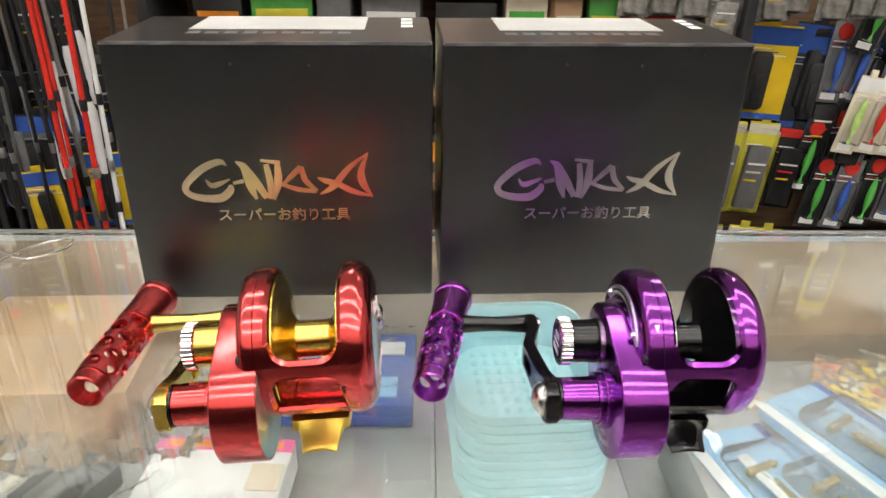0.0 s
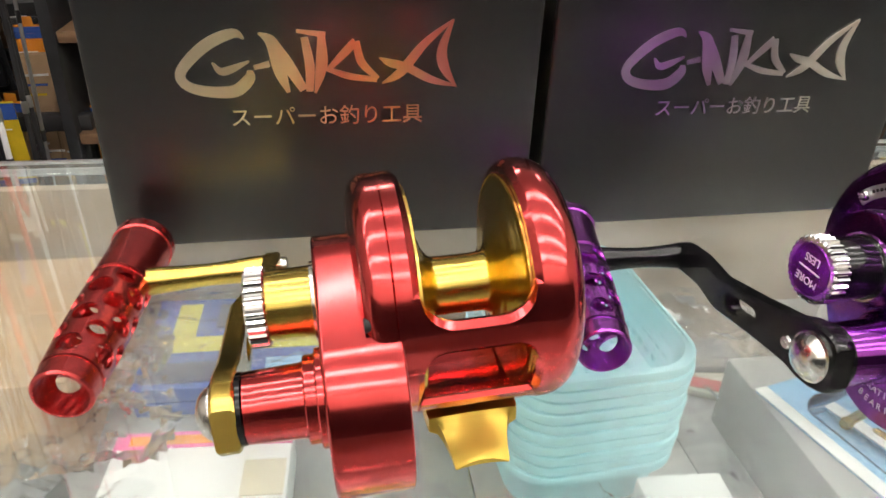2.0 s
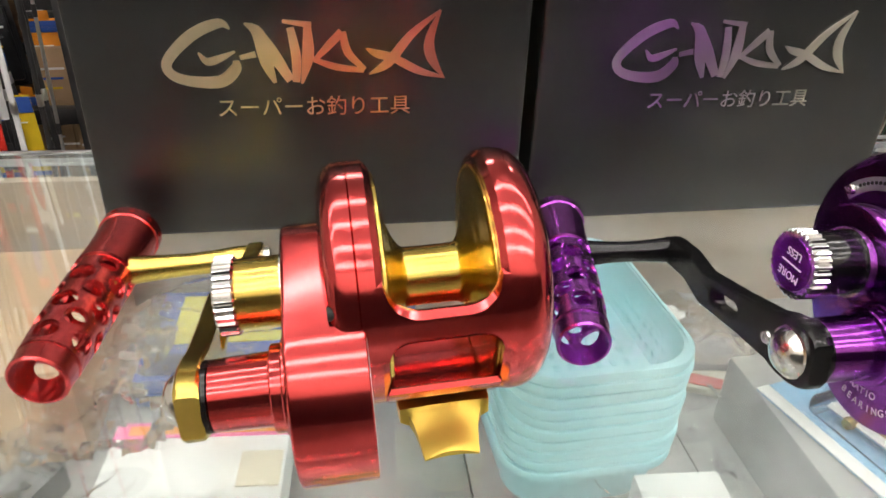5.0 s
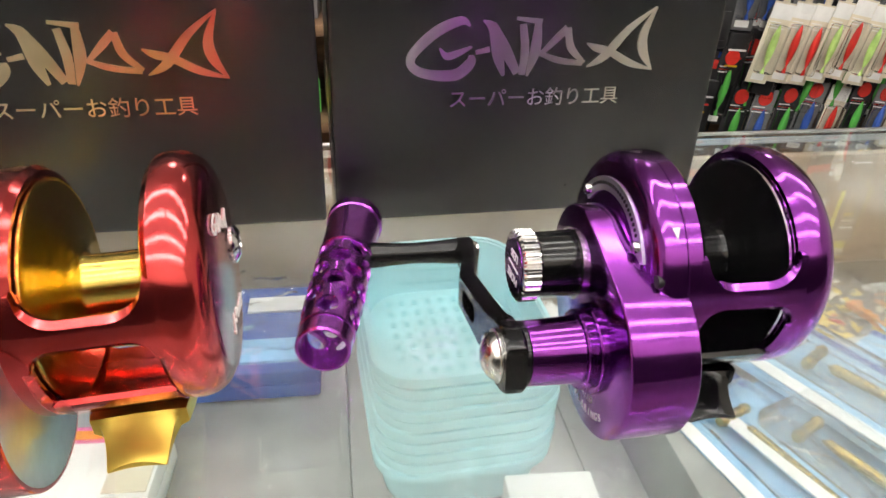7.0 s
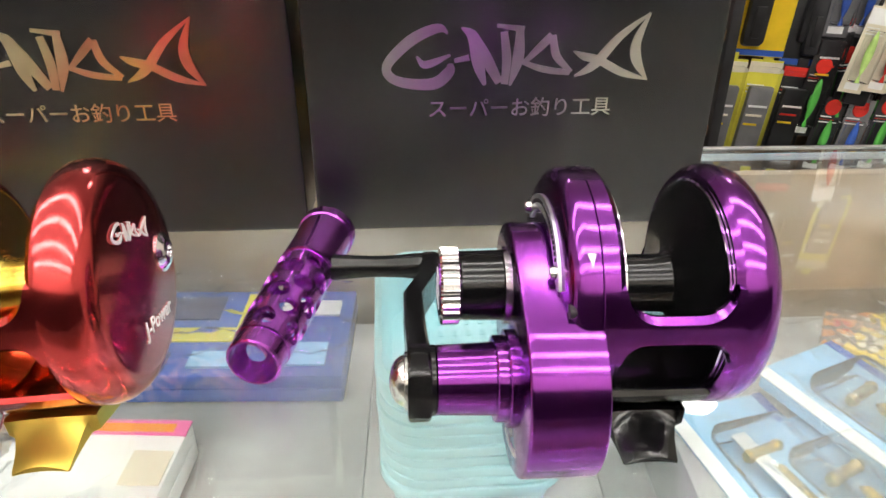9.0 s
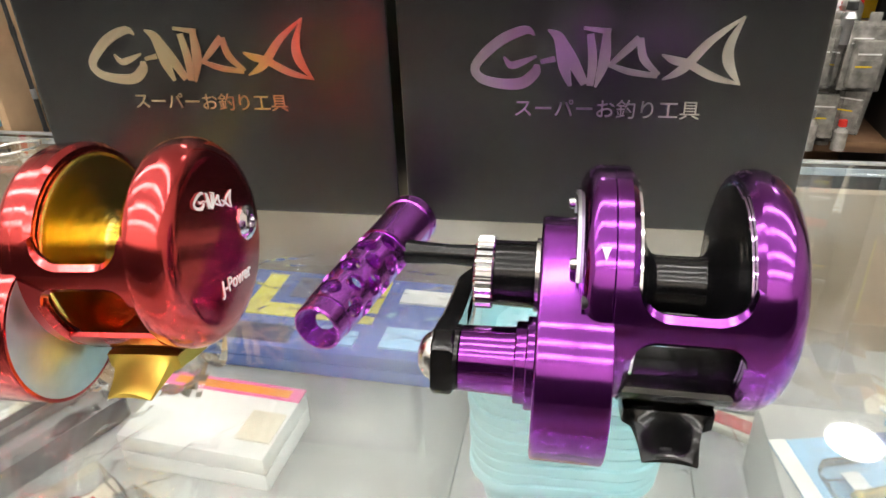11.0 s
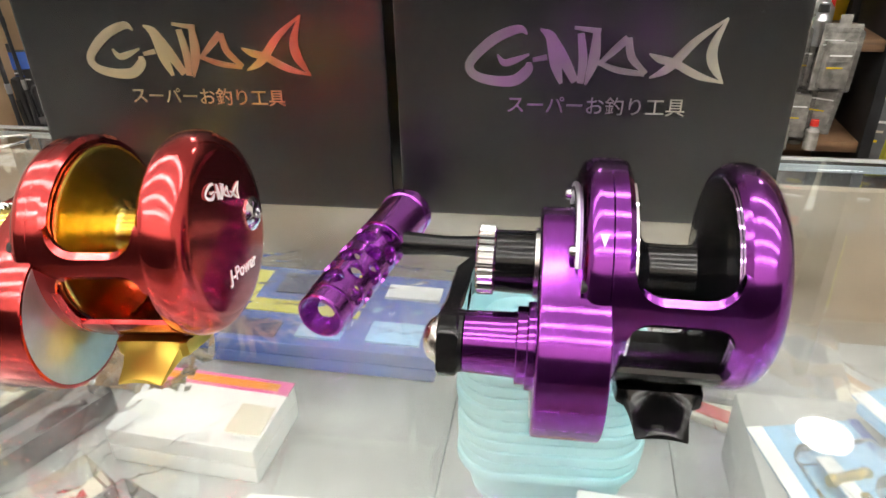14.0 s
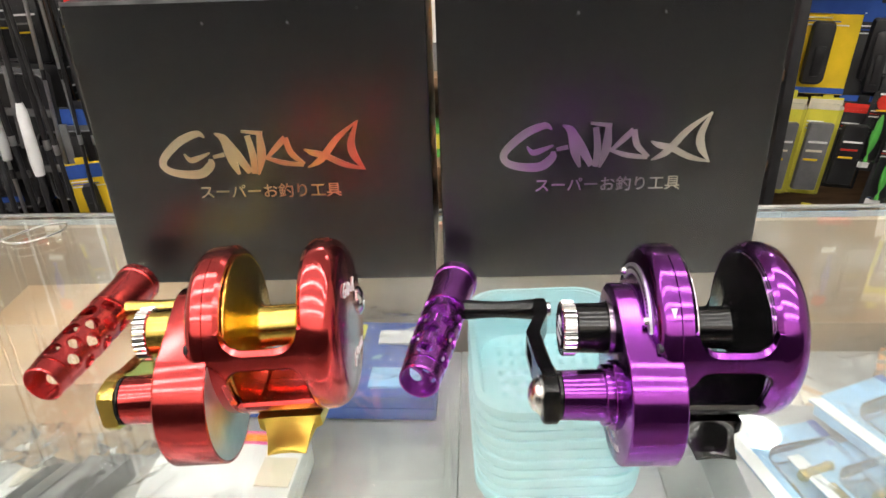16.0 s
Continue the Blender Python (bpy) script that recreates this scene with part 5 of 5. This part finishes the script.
palette = [(RED_C, PAPER, "red and white packaging box on the shelf"), (SKY_C, RED_C, "pale blue packaging box on the shelf"), (DARK, ORANGE_C, "dark packaging box with orange label"),
           (CREAM_C, GREEN_C, "cream packaging box with green label"), (CARDBOARD, CREAM_C, "brown cardboard box on the shelf"), (GREY_PL, PAPER, "grey plastic box with white label"), (GREEN_C, LEMON_C, "green packaging box on the shelf")]
for row, zz in enumerate((0.28, 0.62, 0.80, 1.02)):
    x = -0.46
    while x < 0.5:
        w = random.uniform(0.06, 0.13)
        a, b2, lab = random.choice(palette)
        tackle_box(x + w / 2, PANEL_Y - 0.12, FZ + zz, w * 0.92, 0.09, random.uniform(0.06, 0.14) if row != 2 else random.uniform(0.145, 0.20), a, b2, lab)
        x += w + random.uniform(0.0, 0.02)


def small_bottle(x, y, z, s, mat, cap):
    t = thing("small_bottle", pose(x, y, z), "small clear plastic bottle on a shelf", "bottle", "bottles on the shelf")
    part("body", lathe(bmesh.new(), [(0, 0), (0, 0.016 * s), (0.045 * s, 0.016 * s), (0.055 * s, 0.008 * s), (0.06 * s, 0.008 * s)], 0, 0, 16), mat, t, "", pose(0, 0, 0, 0, -90, 0))
    part("cap", lathe(bmesh.new(), [(0.058 * s, 0), (0.058 * s, 0.010 * s), (0.072 * s, 0.009 * s), (0.072 * s, 0)], 0, 0, 16), cap, t, "", pose(0, 0, 0, 0, -90, 0))
    return t


for i in range(16):
    small_bottle(0.36 + 0.009 * i, 1.36 + 0.03 * (i % 3), FZ + (0.62 if i % 2 else 0.80), random.uniform(0.7, 1.1), random.choice([MILKY, GREY_PL, SATIN, MILKY]), random.choice([WHITE_PL, RED_C, DARK, GREY_PL]))

# wooden side rack seen past the boxes
rack = thing("shelf_rack", pose(-1.32, 1.42, FZ), "open pale wooden rack holding small goods", "shelf rack")
for zz in (0.45, 0.60, 0.74, 0.90):
    part("shelf_board", slab(-0.16, -0.12, zz - 0.025, 0.20, 0.1, zz, 0.002), CARDBOARD, rack, "pale wooden board")
for xx in (-0.18, 0.20):
    part("rack_side", slab(xx, -0.12, 0.0, xx + 0.02, 0.1, 1.0, 0.002), CARDBOARD, rack)
for i in range(8):
    a, b2, lab = palette[(i * 3) % 7]
    tackle_box(-1.44 + 0.04 * i, 1.38, FZ + (0.45, 0.60, 0.74, 0.90)[i % 4], 0.07, 0.08, 0.09, a, b2, lab)


# fishing rods in a rack
def fishing_rod(x, y, lean_x, mat, grip, label, fore=(0.36, 0.50), thick=0.8, fore_mat=None):
    t = thing("fishing_rod", pose(x, y, FZ, 0, lean_x, 0), label, "fishing rod", "racked fishing rods")
    q = thick
    f0, f1 = fore
    stand_up = pose(0, 0, 0, 0, -90, 0)
    part("blank", lathe(bmesh.new(), [(0.0, 0), (0.0, 0.007 * q), (0.5, 0.0068 * q), (1.4, 0.005 * q), (2.0, 0.003 * q), (2.0, 0)], 0, 0, 14), mat, t, "lacquered rod blank", stand_up)
    part("grip", lathe(bmesh.new(), [(0.02, 0), (0.02, 0.012), (0.10, 0.013), (0.28, 0.0125), (0.32, 0.009), (0.32, 0)], 0, 0, 16), grip, t, "", stand_up)
    part("fore_grip", lathe(bmesh.new(), [(f0, 0), (f0, 0.009), (f0 + 0.03, 0.0115), (f1 - 0.02, 0.010), (f1, 0.006), (f1, 0)], 0, 0, 16), fore_mat or grip, t, "", stand_up)
    for hh in (0.62, 0.70, 0.82):
        part("thread_wrap", lathe(bmesh.new(), [(hh, 0.0072 * q), (hh + 0.002, 0.0078 * q), (hh + 0.018, 0.0078 * q), (hh + 0.02, 0.0072 * q)], 0, 0, 12, True), SATIN if hh == 0.70 else DARK, t, "thread wrap", stand_up)
    for h in (1.02, 1.32):
        bm = bmesh.new()
        sweep(bm, [(0, -0.009 + 0.009 * math.cos(a) - 0.006, h + 0.009 * math.sin(a)) for a in [k * math.pi / 6 for k in range(13)]], 0.0014, 6)
        part("guide", bm, CHROME, t, "steel line guide")
    return t


fishing_rod(-0.640, 1.20, 0.6, RODRED, BLK_PL, "red lacquered fishing rod standing in a rack")
fishing_rod(-0.604, 1.20, 1.6, RODRED, BLK_PL, "red lacquered fishing rod standing in a rack")
fishing_rod(-0.588, 1.24, 1.2, WHITE_PL, DARK, "white fishing rod standing in a rack", thick=0.7)
fishing_rod(-0.655, 1.26, 0.2, RODRED, DARK, "slim red fishing rod standing in a rack", thick=0.6)
for i in range(22):
    white = i % 5 == 3
    fishing_rod(-0.99 + 0.021 * i + random.uniform(-0.006, 0.006), 1.28 + 0.03 * (i % 4), random.uniform(-2.5, 2.5), (BLK_PL, DARK, BLK_PL, SATIN)[i % 4], (BLK_PL, DARK, BLK_PL)[i % 3],
                "silver fishing rod standing in a rack" if i % 4 == 3 else "dark fishing rod standing in a rack",
                (0.66, 0.80) if white else (0.36, 0.52), random.uniform(0.45, 0.85), WHITE_PL if white else None)
for i in range(3):
    fishing_rod(-0.665 + 0.045 * i, 1.42, -4 - i, BLK_PL, DARK, "black fishing rod with a white foregrip", (0.72 + 0.03 * i, 0.86 + 0.03 * i), 0.9, WHITE_PL)
stand = thing("rod_rack", pose(-0.8, 1.33, FZ), "black rod rack standing on the floor", "rod rack")
part("base", slab(-0.30, -0.2, 0.0, 0.30, 0.13, 0.03, 0.004), BLK_PL, stand)
part("top_bar", slab(-0.30, 0.085, 0.62, 0.30, 0.11, 0.65, 0.004), BLK_PL, stand)
for xx in (-0.29, 0.27):
    part("post", slab(xx, 0.085, 0.03, xx + 0.02, 0.11, 0.62, 0.002), BLK_PL, stand)
# soft black bags hanging on the board
for k, (x, z) in enumerate(((-0.90, -0.12), (-0.82, -0.24), (-1.0, -0.26))):
    t = thing("tackle_bag", pose(x, 1.44, z, 0, 4 - 5 * k, 0), "soft black tackle bag with grey piping", "bag", "hanging bags")
    bm = bmesh.new()
    loft(bm, [[(p[0], -0.03 + 0.035 * q, p[1]) for p in [(a * s, b * s - 0.08) for a, b, _ in round_rect(0.075, 0.085, 0.02, 0)]] for q, s in ((0, 0.85), (0.3, 0.98), (1.0, 1.0), (1.7, 0.95))])
    part("body", bm, DARK, t)
    part("piping", sweep(bmesh.new(), [(a * 0.87, -0.031, b * 0.87 - 0.08) for a, b, _ in round_rect(0.075, 0.085, 0.02, 0)], 0.002, 6), GREY_PL, t, "grey piping")
    part("strap", slab(-0.012, -0.034, -0.16, 0.004, -0.028, 0.01, 0.001), GREY_PL, t)
    part("strap", slab(-0.07, -0.036, -0.09, 0.07, -0.030, -0.075, 0.001), GREY_PL, t)
